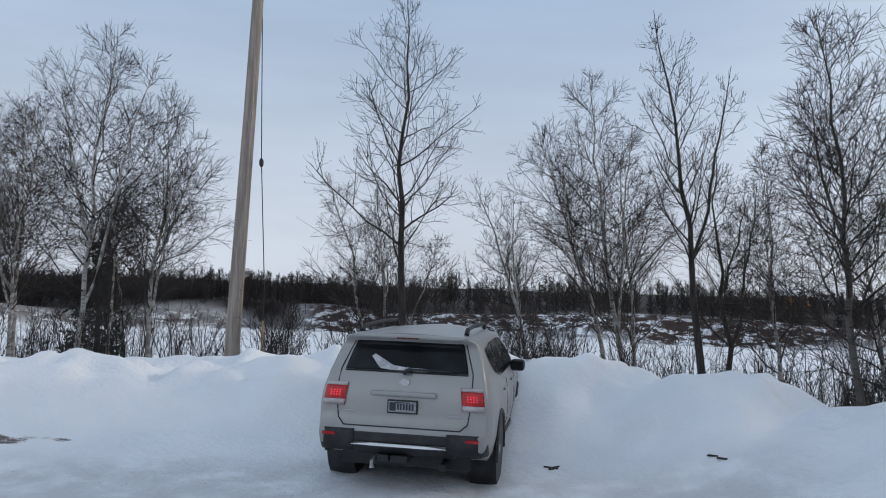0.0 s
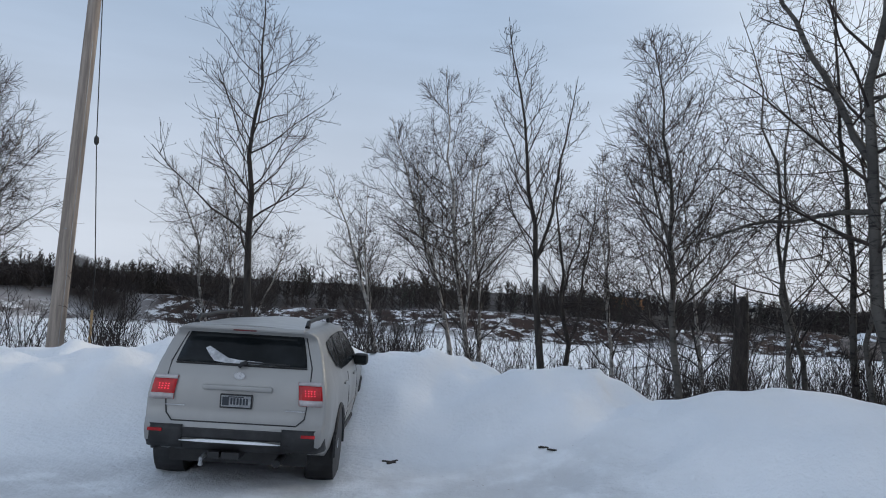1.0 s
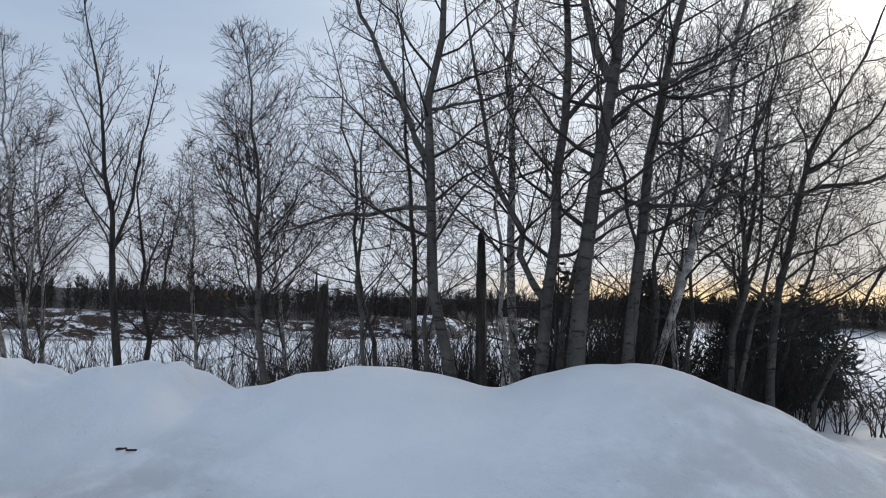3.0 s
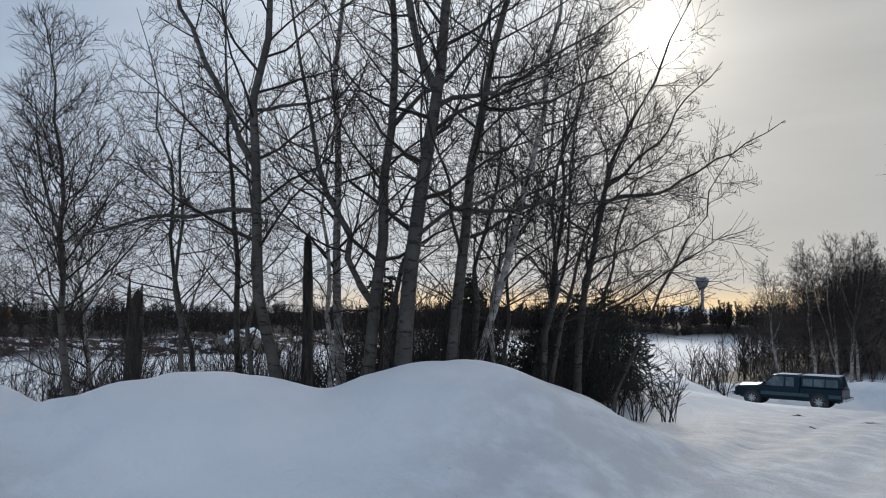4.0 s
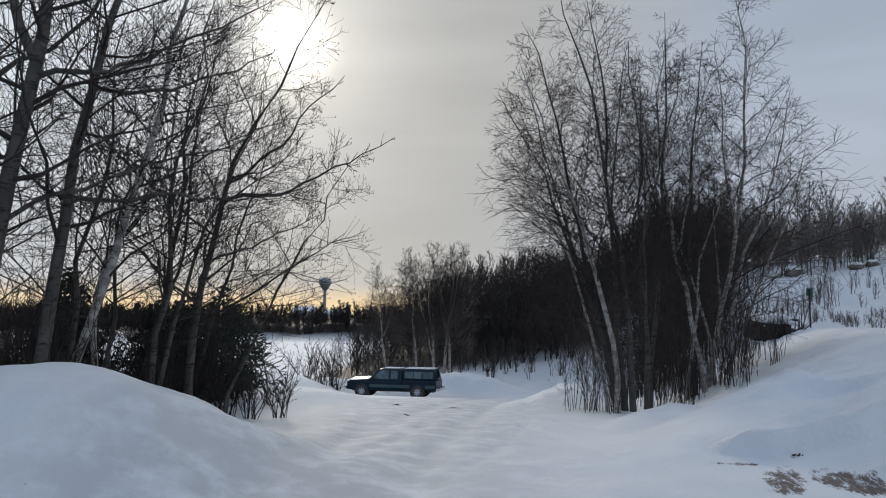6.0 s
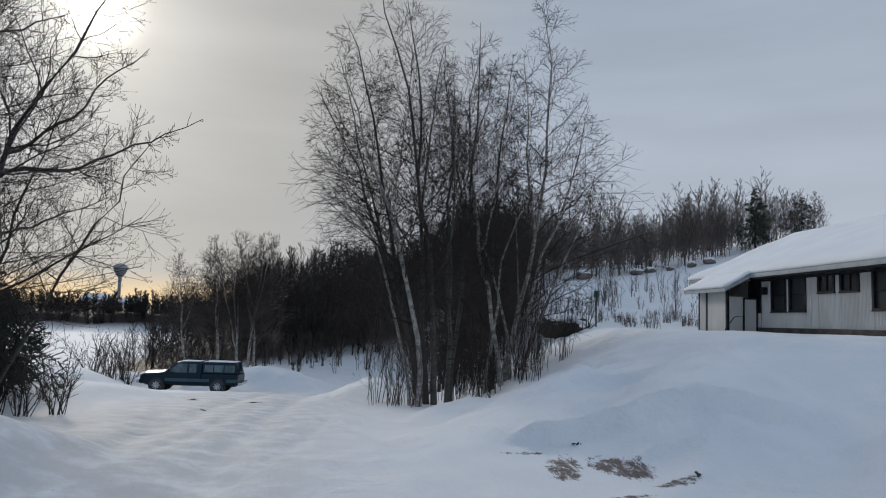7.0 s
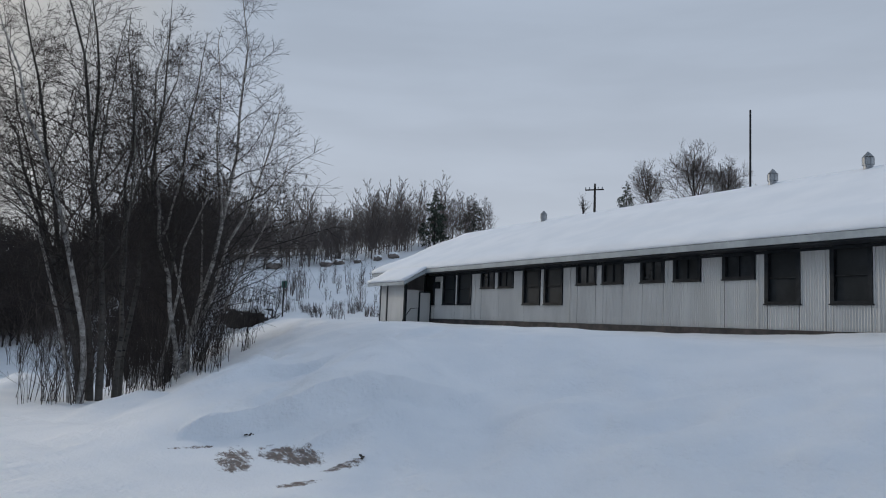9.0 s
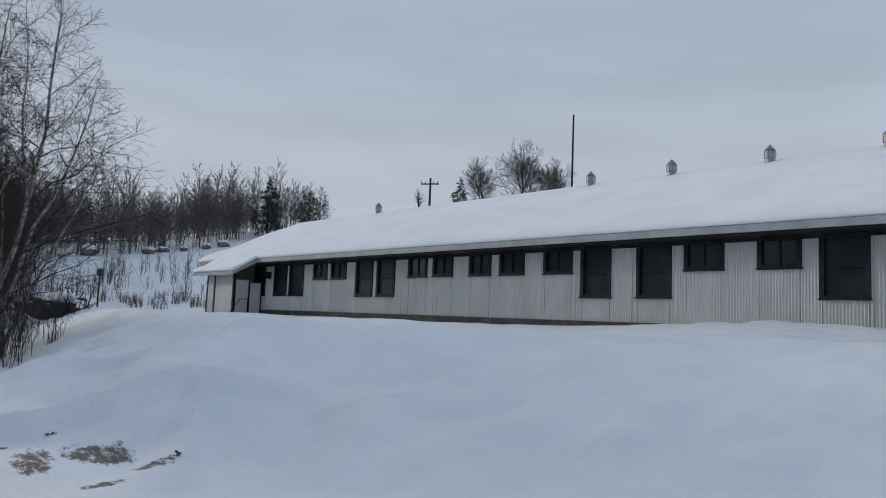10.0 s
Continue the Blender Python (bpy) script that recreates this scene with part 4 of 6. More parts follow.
spruce(65.9, -36.7, 15.3 - gz(65.9, -36.7), 2.0, 1, "dark spruce with ragged boughs on the hill behind the shed")
spruce(68.2, -42.7, 15.0 - gz(68.2, -42.7), 2.4, 2, "dark spruce with ragged boughs on the hill")
spruce(54.8, -52.1, 16.4 - gz(54.8, -52.1), 1.3, 3, "slim dark spruce behind the shed roof")
for k, (x, y, h, w) in enumerate([(16.3, 8.4, 2.6, 1.7), (17.6, 7.8, 2.0, 1.5), (15.0, 9.6, 3.4, 1.6), (18.8, 9.6, 3.0, 1.7), (14.2, 11.8, 3.8, 1.8), (16.4, 10.8, 3.6, 1.9), (17.8, 11.6, 3.4, 1.8), (19.2, 7.7, 2.6, 1.9), (20.6, 8.7, 3.2, 2.0), (18.1, 8.5, 3.0, 1.9)]):
    spruce(x, y, h, w, 10 + k, "young dark conifer below the aspen grove")
spruce(-11.0, 20.6, 4.4, 1.2, 20, "small dark conifer behind the birches")
spruce(-13.4, 16.0, 1.6, 1.0, 21, "low dark conifer at the snowbank")
for k in range(14):
    a = [(70, 5), (72, 4.0), (74, 4.6), (110, 150), (-6, 155), (14, 150), (16, 152), (60, 150), (66, 156), (74, 152), (92, 150), (30, 156), (37, 150), (150, 152)][k]
    spruce(a[0], a[1], 6.5 if k < 4 else 7.5, 1.6, 30 + k, "dark pointed conifer on the skyline", 0.7)

# ---- broken trunk ----
stub = thing("tree_stub", pose(7.77, 12.2, gz(7.77, 12.2)), "dark snapped trunk with a splintered top behind the heap", "dead trunk")
bm = tube([(0, 0, -0.3), (0, 0, 0.8), (0.02, 0, 2.0), (0.0, 0.03, 2.5)], [0.19, 0.16, 0.15, 0.14], 12)
r = np.random.default_rng(3)
for v in bm.verts:
    if v.co.z > 2.4:
        v.co.z += r.uniform(-0.7, 0.55)
    v.co.x += r.normal(0, 0.012)
    v.co.y += r.normal(0, 0.012)
part("trunk", bm, DARK_BARK, stub)


snag = thing("tree_stub", pose(9.95, 9.86, gz(9.95, 9.86)), "dark snapped trunk with a ragged top inside the grove", "dead trunk")
bm = tube([(0, 0, -0.3), (-0.02, 0.02, 1.4), (-0.05, 0.04, 2.7), (-0.06, 0.06, 3.4)], [0.12, 0.105, 0.095, 0.07], 12)
for v in bm.verts:
    if v.co.z > 3.3:
        v.co.z += r.uniform(-0.6, 0.5)
    v.co.x += r.normal(0, 0.012)
    v.co.y += r.normal(0, 0.012)
part("trunk", bm, DARK_BARK, snag)


# ---- long shed ----
FRONT, EAVE_Y, EAVE_Z, RIDGE_Y, RIDGE_Z = -17.2, -16.55, 4.04, -22.0, 6.50
END_X, LEFT_X, BASE_Z, TOP_Z = 34.4, -14.0, 1.86, 3.98
TALL, SHORT = 2.49, 3.14
# openings: far edge, near edge, sill
OPENINGS = [(28.66, 27.66, TALL), (27.38, 26.33, TALL), (25.52, 24.61, SHORT), (24.24, 23.31, SHORT), (22.58, 21.61, TALL), (21.27, 20.32, TALL),
            (19.49, 18.59, SHORT), (18.21, 17.33, SHORT), (16.49, 15.63, SHORT), (15.18, 14.30, SHORT), (13.46, 12.55, SHORT), (12.16, 11.28, TALL),
            (10.42, 9.53, TALL), (9.10, 8.21, SHORT), (7.33, 6.47, SHORT), (6.02, 5.14, TALL), (2.9, 2.0, TALL), (0.9, 0.0, SHORT), (-1.2, -2.1, SHORT)]
OPENINGS = [(30.42, 29.5, TALL)] + OPENINGS
shed = thing("long_shed", pose(0, 0, 0), "long low shed with pale corrugated steel walls and a snow-covered roof", "building")


def sheet(x0, x1, z0, z1):
    """A corrugated steel sheet facing the yard."""
    n = max(2, int(round((x1 - x0) / 0.0113)))
    xs = np.linspace(x0, x1, n + 1)
    ys = FRONT + 0.012 * np.cos(2 * np.pi * xs / 0.0677)
    v = np.concatenate([np.stack([xs, ys, 0 * xs + z0], 1), np.stack([xs, ys, 0 * xs + z1], 1)])
    k = np.arange(n)
    f = np.stack([k + 1, k, k + n + 1, k + n + 2], 1)
    return mesh_of("steel_sheet", v, f, SIDING, True)


edges = sorted({LEFT_X, END_X} | {v for a, b, _ in OPENINGS for v in (a, b)})
bm = bmesh.new()
for a, b in zip(edges, edges[1:]):
    hole = next((s for u, w, s in OPENINGS if w <= a + 1e-6 and b <= u + 1e-6), None)
    add_box(bm, a, b, FRONT - 0.16, FRONT - 0.02, BASE_Z - 0.3, hole if hole else TOP_Z)
    cuts = max(1, int(round((b - a) / 0.8)))
    for k in range(cuts):
        u, w = a + (b - a) * k / cuts, a + (b - a) * (k + 1) / cuts
        part("steel_sheet", sheet(u + 0.004, w - 0.004, BASE_Z, hole - 0.005 if hole else TOP_Z), SIDING, shed)
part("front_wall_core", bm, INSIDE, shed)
part("foundation", box(LEFT_X, END_X, FRONT - 0.3, FRONT + 0.045, BASE_Z - 0.6, BASE_Z, bevel=0.01), CONCRETE, shed, "dark stained concrete foundation")
part("end_wall", box(END_X - 0.15, END_X, -26.8, FRONT - 0.21, BASE_Z - 0.4, TOP_Z), SIDING, shed)
part("end_wall", box(LEFT_X, LEFT_X + 0.15, -26.8, FRONT - 0.21, BASE_Z - 0.4, TOP_Z), SIDING, shed)
part("back_wall", box(LEFT_X, END_X, -26.95, -26.8, BASE_Z - 0.4, TOP_Z), SIDING, shed)
for x0, x1 in ((END_X - 0.15, END_X), (LEFT_X, LEFT_X + 0.15)):
    bm = bmesh.new()
    ring = [[bm.verts.new((x, y, z)) for y, z in ((FRONT - 0.2, TOP_Z - 0.02), (RIDGE_Y, RIDGE_Z - 0.25), (-26.8, TOP_Z - 0.02))] for x in (x0, x1)]
    bm.faces.new(ring[0]), bm.faces.new(ring[1][::-1])
    for k in range(3):
        bm.faces.new((ring[0][k], ring[1][k], ring[1][(k + 1) % 3], ring[0][(k + 1) % 3]))
    bmesh.ops.recalc_face_normals(bm, faces=bm.faces)
    part("gable", bm, SIDING, shed)
# added inner partition and floor, coloured dim, that close the view through the panes
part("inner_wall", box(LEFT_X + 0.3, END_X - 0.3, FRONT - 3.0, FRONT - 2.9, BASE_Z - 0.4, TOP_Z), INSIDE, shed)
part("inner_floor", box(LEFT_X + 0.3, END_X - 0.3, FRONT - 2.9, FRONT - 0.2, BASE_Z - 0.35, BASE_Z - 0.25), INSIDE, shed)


def slab(x0, x1, prof, mat, name, parent, label="", seg=1.2, ripple=0.0, seed=0, smooth=False):
    """A long piece of constant section prof (y, z) along x, with an optional ripple of its upper points."""
    n = max(1, int((x1 - x0) / seg)) if ripple else 1
    xs = np.linspace(x0, x1, n + 1)
    m = len(prof)
    V = []
    for x in xs:
        for k, (y, z) in enumerate(prof):
            up = ripple * (noise.noise(Vector((x * 0.45, y * 0.6, seed))) + 0.4 * noise.noise(Vector((x * 1.7, y * 1.7, seed)))) if ripple and prof[k][1] > min(z for _, z in prof) + 0.02 and k < m // 2 + 1 else 0
            V.append((x, y, z + up))
    F = []
    for i in range(n):
        for k in range(m):
            F.append((i * m + k, i * m + (k + 1) % m, (i + 1) * m + (k + 1) % m, (i + 1) * m + k))
    F += [tuple(range(m))[::-1], tuple(range(n * m, n * m + m))]
    me = mesh_of(name, V, F, mat, smooth)
    bm = bmesh.new()
    bm.from_mesh(me)
    bmesh.ops.recalc_face_normals(bm, faces=bm.faces)
    bm.to_mesh(me)
    bm.free()
    return part(name, me, mat, parent, label)


ROOF_END = 35.0
slab(LEFT_X - 0.5, ROOF_END, [(EAVE_Y, EAVE_Z), (RIDGE_Y, RIDGE_Z), (-27.45, EAVE_Z), (-27.45, EAVE_Z - 0.12), (RIDGE_Y, RIDGE_Z - 0.14), (EAVE_Y, EAVE_Z - 0.12)], DARK_TRIM, "roof", shed)
snow_top = [(EAVE_Y + 0.06, EAVE_Z + 0.03)] + [(EAVE_Y + 0.05 + (RIDGE_Y - EAVE_Y) * k / 12, EAVE_Z + 0.15 + (RIDGE_Z - EAVE_Z) * k / 12 + 0.04 * math.sin(k)) for k in range(12)]
snow_top += [(RIDGE_Y, RIDGE_Z + 0.15), (-27.45, EAVE_Z + 0.15), (-27.5, EAVE_Z + 0.01), (RIDGE_Y, RIDGE_Z + 0.005), (EAVE_Y + 0.03, EAVE_Z + 0.005)]
slab(LEFT_X - 0.55, ROOF_END + 0.05, snow_top, ROOF_SNOW, "roof_snow", shed, "smooth blanket of settled snow", 0.4, 0.035, 2, True)
slab(LEFT_X - 0.5, ROOF_END, [(EAVE_Y + 0.003, EAVE_Z - 0.005), (EAVE_Y + 0.035, EAVE_Z - 0.005), (EAVE_Y + 0.035, EAVE_Z - 0.17), (EAVE_Y + 0.003, EAVE_Z - 0.17)], FASCIA, "fascia", shed, "grey painted fascia board")
# near-black soffit and strip below it carry the eave shadow in their colour
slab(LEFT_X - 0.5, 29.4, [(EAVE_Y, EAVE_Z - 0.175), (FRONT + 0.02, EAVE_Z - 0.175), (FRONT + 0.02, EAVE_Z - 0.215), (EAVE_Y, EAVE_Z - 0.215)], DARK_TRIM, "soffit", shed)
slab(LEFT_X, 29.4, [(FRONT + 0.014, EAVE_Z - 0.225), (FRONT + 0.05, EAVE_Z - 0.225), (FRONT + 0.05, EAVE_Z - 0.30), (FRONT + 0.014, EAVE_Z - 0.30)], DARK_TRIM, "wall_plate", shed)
bm = bmesh.new()
for y0, z0, y1, z1 in ((EAVE_Y, EAVE_Z, RIDGE_Y, RIDGE_Z), (RIDGE_Y, RIDGE_Z, -27.45, EAVE_Z)):
    c = [(ROOF_END + d, y, z) for d in (0.003, 0.03) for y, z in ((y0, z0), (y1, z1), (y1, z1 - 0.16), (y0, z0 - 0.16))]
    vs = [bm.verts.new(p) for p in c]
    for q in ((0, 1, 2, 3), (7, 6, 5, 4), (0, 4, 5, 1), (1, 5, 6, 2), (2, 6, 7, 3), (3, 7, 4, 0)):
        bm.faces.new([vs[k] for k in q])
bmesh.ops.recalc_face_normals(bm, faces=bm.faces)
part("rake_board", bm, FASCIA, shed)

GLASS = material("old_window_glass", (0.02, 0.024, 0.028), 0.15, build=grain((0.010, 0.013, 0.015), (0.035, 0.04, 0.045), 0.8, bump=0.0), spec=0.35)
for k, (a, b, sill) in enumerate(OPENINGS):
    top = EAVE_Z - 0.23
    tall = sill == TALL
    win = part("window", box(b - 0.02, a + 0.02, FRONT - 0.10, FRONT - 0.02, sill - 0.004, sill + 0.03), DARK_TRIM, shed, "tall dark screened window" if tall else "short dark screened window")
    part("window_frame", add_box(add_box(add_box(box(b - 0.05, b + 0.05, FRONT - 0.1, FRONT + 0.045, sill, top), a - 0.05, a + 0.05, FRONT - 0.1, FRONT + 0.045, sill, top), b + 0.05, a - 0.05, FRONT - 0.1, FRONT + 0.042, top - 0.06, top), b + 0.05, a - 0.05, FRONT - 0.1, FRONT + 0.042, sill, sill + 0.06), DARK_TRIM, win)
    part("window_sill", box(b - 0.07, a + 0.07, FRONT - 0.02, FRONT + 0.075, sill - 0.035, sill - 0.002, bevel=0.006), DARK_TRIM, win)
    mid = (a + b) / 2
    if tall:
        zs = [sill + 0.06, (sill + top) / 2 - 0.03, (sill + top) / 2, top - 0.06]
        part("window_rail", box(b + 0.05, a - 0.05, FRONT - 0.05, FRONT + 0.02, zs[1], zs[2]), DARK_TRIM, win)
        for z0, z1 in ((zs[0], zs[1]), (zs[2], zs[3])):
            part("pane", box(b + 0.05, a - 0.05, FRONT - 0.045, FRONT - 0.03, z0, z1), SCREEN, win)
    else:
        part("window_bar", box(mid - 0.015, mid + 0.015, FRONT - 0.05, FRONT + 0.012, sill + 0.06, top - 0.06), DARK_TRIM, win)
        for x0, x1 in ((b + 0.05, mid - 0.015), (mid + 0.015, a - 0.05)):
            part("pane", box(x0, x1, FRONT - 0.045, FRONT - 0.03, sill + 0.06, top - 0.06), GLASS if k % 2 else SCREEN, win)
# steel trim round some windows and the batten at the near end
for x in (13.62, 12.42, 10.62, 9.36, 5.08, 19.9, 26.0):
    part("seam_strip", box(x - 0.02, x + 0.02, FRONT + 0.013, FRONT + 0.02, BASE_Z, TOP_Z - 0.25), SIDING, shed)
part("vent_box", box(4.45, 4.75, FRONT + 0.013, FRONT + 0.12, 3.05, 3.35, bevel=0.02), GALV, shed, "small grey vent box on the wall")
part("wall_lamp", box(28.95, 29.2, FRONT + 0.013, FRONT + 0.25, 3.2, 3.5, bevel=0.03), DARK_TRIM, shed, "dark wall lamp beside the porch")

# porch at the far end
porch = thing("porch", pose(0, 0, 0), "enclosed shed-roofed porch with pale walls and dark trim", "porch")
PX0, PX1, PY = 29.75, 32.4, -15.85
part("front_panel", box(PX0 + 0.12, 31.55, PY - 0.06, PY, 1.5, 3.35), SIDING, porch)
part("front_panel", box(31.75, PX1 - 0.08, PY - 0.06, PY, 1.5, 3.35), SIDING, porch)
for x in (PX0, 31.55, PX1 - 0.08):
    part("post", box(x, x + 0.12 if x == PX0 else x + 0.1, PY - 0.1, PY + 0.02, 1.4, 3.4, bevel=0.008), DARK_TRIM, porch)
part("side_panel", box(PX1 - 0.06, PX1, FRONT + 0.1, PY - 0.1, 1.5, 3.4), SIDING, porch)
part("inner_panel", box(PX0 + 0.02, PX0 + 0.06, FRONT + 0.62, PY - 0.1, 1.5, 3.1), SIDING, porch)
part("porch_base", box(PX0 - 0.05, PX1 + 0.05, FRONT + 0.06, PY + 0.06, 1.0, 1.66), CONCRETE, porch)
prof = [(-15.45, 3.42), (EAVE_Y - 0.02, EAVE_Z + 0.02), (EAVE_Y - 0.02, EAVE_Z - 0.11), (-15.45, 3.29)]
slab(29.1, 33.0, prof, DARK_TRIM, "porch_roof", porch)
slab(29.05, 33.05, [(-15.42, 3.43), (-15.43, 3.55), (-16.0, 3.83), (EAVE_Y, EAVE_Z + 0.15), (EAVE_Y - 0.4, EAVE_Z + 0.34), (EAVE_Y - 0.4, EAVE_Z + 0.2), (EAVE_Y, EAVE_Z + 0.03)], ROOF_SNOW, "roof_snow", porch, "thick snow on the porch roof", 0.4, 0.02, 5, True)
slab(29.08, 33.02, [(-15.447, 3.415), (-15.42, 3.415), (-15.42, 3.27), (-15.447, 3.27)], FASCIA, "fascia", porch)
rake = slab(29.07, 29.097, [(-15.42, 3.42), (EAVE_Y, EAVE_Z), (EAVE_Y, EAVE_Z - 0.15), (-15.42, 3.27)], FASCIA, "rake_board", porch)
door = part("porch_door", box(PX0 - 0.02, PX0 + 0.02, FRONT + 0.10, FRONT + 0.60, 1.66, 3.0), SIDING, porch, "pale porch door in a dark frame")
part("door_frame", add_box(add_box(box(PX0 - 0.03, PX0 + 0.03, FRONT + 0.04, FRONT + 0.10, 1.66, 3.06), PX0 - 0.03, PX0 + 0.03, FRONT + 0.60, FRONT + 0.66, 1.66, 3.06), PX0 - 0.03, PX0 + 0.03, FRONT + 0.04, FRONT + 0.66, 3.0, 3.06), DARK_TRIM, door)
rail = thing("stair_rail", pose(0, 0, 0), "thin bent metal handrail beside the porch step", "handrail")
part("rail_bar", tube([(29.3, -16.3, 1.5), (29.3, -16.3, 2.3), (29.25, -15.9, 2.25), (29.2, -15.5, 1.75), (29.2, -15.5, 1.4)], 0.02, 6), DARK_TRIM, rail)

# turbine vents on the ridge
def ridge_vent(x, y, z, capped):
    ob = thing("roof_vent", pose(x, y, z), "galvanised round roof vent half hidden in snow" if capped else "galvanised round roof vent with a conical cap", "roof vent", "vents along the ridge")
    part("flue", tube([(0, 0, -0.5), (0, 0, 0.22)], 0.13, 14), GALV, ob)
    part("hood", tube([(0, 0, 0.20), (0, 0, 0.22), (0, 0, 0.44), (0, 0, 0.46)], [0.12, 0.15, 0.15, 0.13], 16), GALV, ob)
    part("cap", tube([(0, 0, 0.455), (0, 0, 0.58), (0, 0, 0.62)], [0.16, 0.05, 0.02], 16), GALV, ob)
    for k in range(6):
        part("louvre", box(-0.012, 0.012, 0.148, 0.162, 0.22, 0.44, m=pose(0, 0, 0, 0, 0, 60 * k)), GALV, ob)
    if capped:
        part("snow_cap", tube([(0, 0, 0.45), (0, 0, 0.56), (0, 0, 0.64)], [0.19, 0.18, 0.07], 14), ROOF_SNOW, ob)


for x in (27.86, 15.57, 12.42, 9.28, 6.2, 2.5):
    ridge_vent(x, RIDGE_Y + 0.05, RIDGE_Z - 0.02, False)
for x, y in ((33.6, -24.2), (24.2, -24.4), (20.2, -24.4)):
    ridge_vent(x, y, RIDGE_Z - 0.25, True)
stack = thing("roof_stack", pose(33.0, -20.2, 5.7), "short grey pipe in the roof snow", "vent pipe")
part("pipe", tube([(0, 0, -0.3), (0, 0, 0.12)], 0.05, 8), DARK_TRIM, stack)
mast = thing("flag_mast", pose(21.0, -27.7, gz(21.0, -27.7)), "tall thin bare dark pole behind the shed", "mast")
part("mast_pole", tube([(0, 0, -0.5), (0, 0, 11.35 - gz(21.0, -27.7))], [0.06, 0.04], 8), DARK_TRIM, mast)


def utility_pole(x, y, top, label):
    ob = thing("utility_pole", pose(x, y, gz(x, y)), label, "utility pole")
    h = top - gz(x, y)
    part("pole", tube([(0, 0, -0.5), (0, 0, h)], [0.16, 0.11], 10), DARK_BARK, ob)
    for z in (h - 0.8,):
        part("crossarm", box(-1.05, 1.05, 0.1, 0.22, z, z + 0.14, m=pose(0, 0, 0, 0, 0, 35)), DARK_BARK, ob)
        for s in (-0.95, -0.5, 0.5, 0.95):
            part("insulator", tube([(s * math.cos(radians(35)), s * math.sin(radians(35)) + 0.15, z + 0.14), (s * math.cos(radians(35)), s * math.sin(radians(35)) + 0.15, z + 0.4)], [0.07, 0.05], 8), GALV, ob)


utility_pole(64.5, -56.3, 18.0, "weathered utility pole with a crossarm on the hill")


# ---- vehicles ----
def paint(name, a, b, rough=0.32, metal=0.35, salt=(0.42, 0.41, 0.40), salty=0.6):
    """Car paint with road salt on its lower half."""
    def build(g, p):
        at = g.coords()
        sep = g.t.nodes.new("ShaderNodeSeparateXYZ")
        g.put(sep.inputs[0], at)
        smear = g.noise(g.scaled(at, (3, 3, 1.2)), 1.6, 6.0, 0.65)
        film = g.math("MULTIPLY", g.ramp(smear, 0.34, 0.68), g.ramp(sep.outputs[2], 1.25, 0.45, 0.25, 1.0))
        film = g.math("MULTIPLY", film, salty)
        g.put(p["Base Color"], g.mix(film, g.mix(g.noise(at, 0.8), a, b), salt))
        g.put(p["Roughness"], g.math("ADD", g.math("MULTIPLY", film, 0.5), rough))
        g.put(p["Metallic"], g.math("MULTIPLY", g.math("SUBTRACT", 1.0, film), metal))
    return material(name, a, rough, metal, build)


SILVER = paint("dusty_silver_paint", (0.33, 0.326, 0.315), (0.37, 0.365, 0.355), 0.32, 0.35, (0.31, 0.305, 0.30))
GREEN = paint("dark_teal_paint", (0.001, 0.014, 0.028), (0.002, 0.018, 0.034), 0.28, 0.0, (0.012, 0.035, 0.05), 0.25)
GREEN.node_tree.nodes["Principled BSDF"].inputs["Specular IOR Level"].default_value = 0.25
# pale colour stands in for daylight showing through the cab and cap
SEEN_THROUGH_GLASS = material("light_through_truck_glass", (0.07, 0.11, 0.12), 0.12, build=grain((0.05, 0.085, 0.095), (0.13, 0.17, 0.18), 1.6, bump=0.0))
TEAL = paint("faded_teal_stripe", (0.025, 0.07, 0.08), (0.03, 0.08, 0.09), 0.4, 0.0, (0.09, 0.11, 0.11), 0.4)
BLACK = material("black_plastic", (0.025, 0.025, 0.027), 0.6, build=grain((0.008, 0.008, 0.009), (0.032, 0.032, 0.034), 3.0, bump=0.1))
AUTO_GLASS = material("dark_car_glass", (0.008, 0.010, 0.012), 0.10, spec=0.16, build=grain((0.006, 0.008, 0.009), (0.02, 0.023, 0.026), 1.2, bump=0.0))
RED_LENS = material("red_lamp_lens", (0.42, 0.008, 0.012), 0.18, build=grain((0.32, 0.005, 0.008), (0.55, 0.015, 0.02), 9.0, bump=0.1))
CLEAR_LENS = material("clear_lamp_lens", (0.45, 0.42, 0.42), 0.2, 0.2, grain((0.36, 0.33, 0.33), (0.52, 0.48, 0.48), 6.0))
CHROME = material("chrome", (0.55, 0.55, 0.56), 0.22, 1.0, grain((0.45, 0.45, 0.46), (0.62, 0.62, 0.63), 5.0, bump=0.0))
RUBBER = material("tyre_rubber", (0.03, 0.03, 0.031), 0.9, build=grain((0.02, 0.02, 0.021), (0.13, 0.13, 0.135), 7.0, bump=0.3))
PLATE = material("plate_white", (0.30, 0.31, 0.32), 0.5, build=grain((0.22, 0.23, 0.24), (0.36, 0.37, 0.38), 20.0, bump=0.0))
INK = material("plate_bars", (0.03, 0.035, 0.045), 0.6)
LIT = bpy.data.materials.new("brake_lamp_bulbs")
LIT.use_nodes = True
LIT.node_tree.nodes["Principled BSDF"].inputs["Base Color"].default_value = (0.8, 0.02, 0.04, 1)
LIT.node_tree.nodes["Principled BSDF"].inputs["Emission Color"].default_value = (1.0, 0.06, 0.12, 1)
LIT.node_tree.nodes["Principled BSDF"].inputs["Emission Strength"].default_value = 0.9


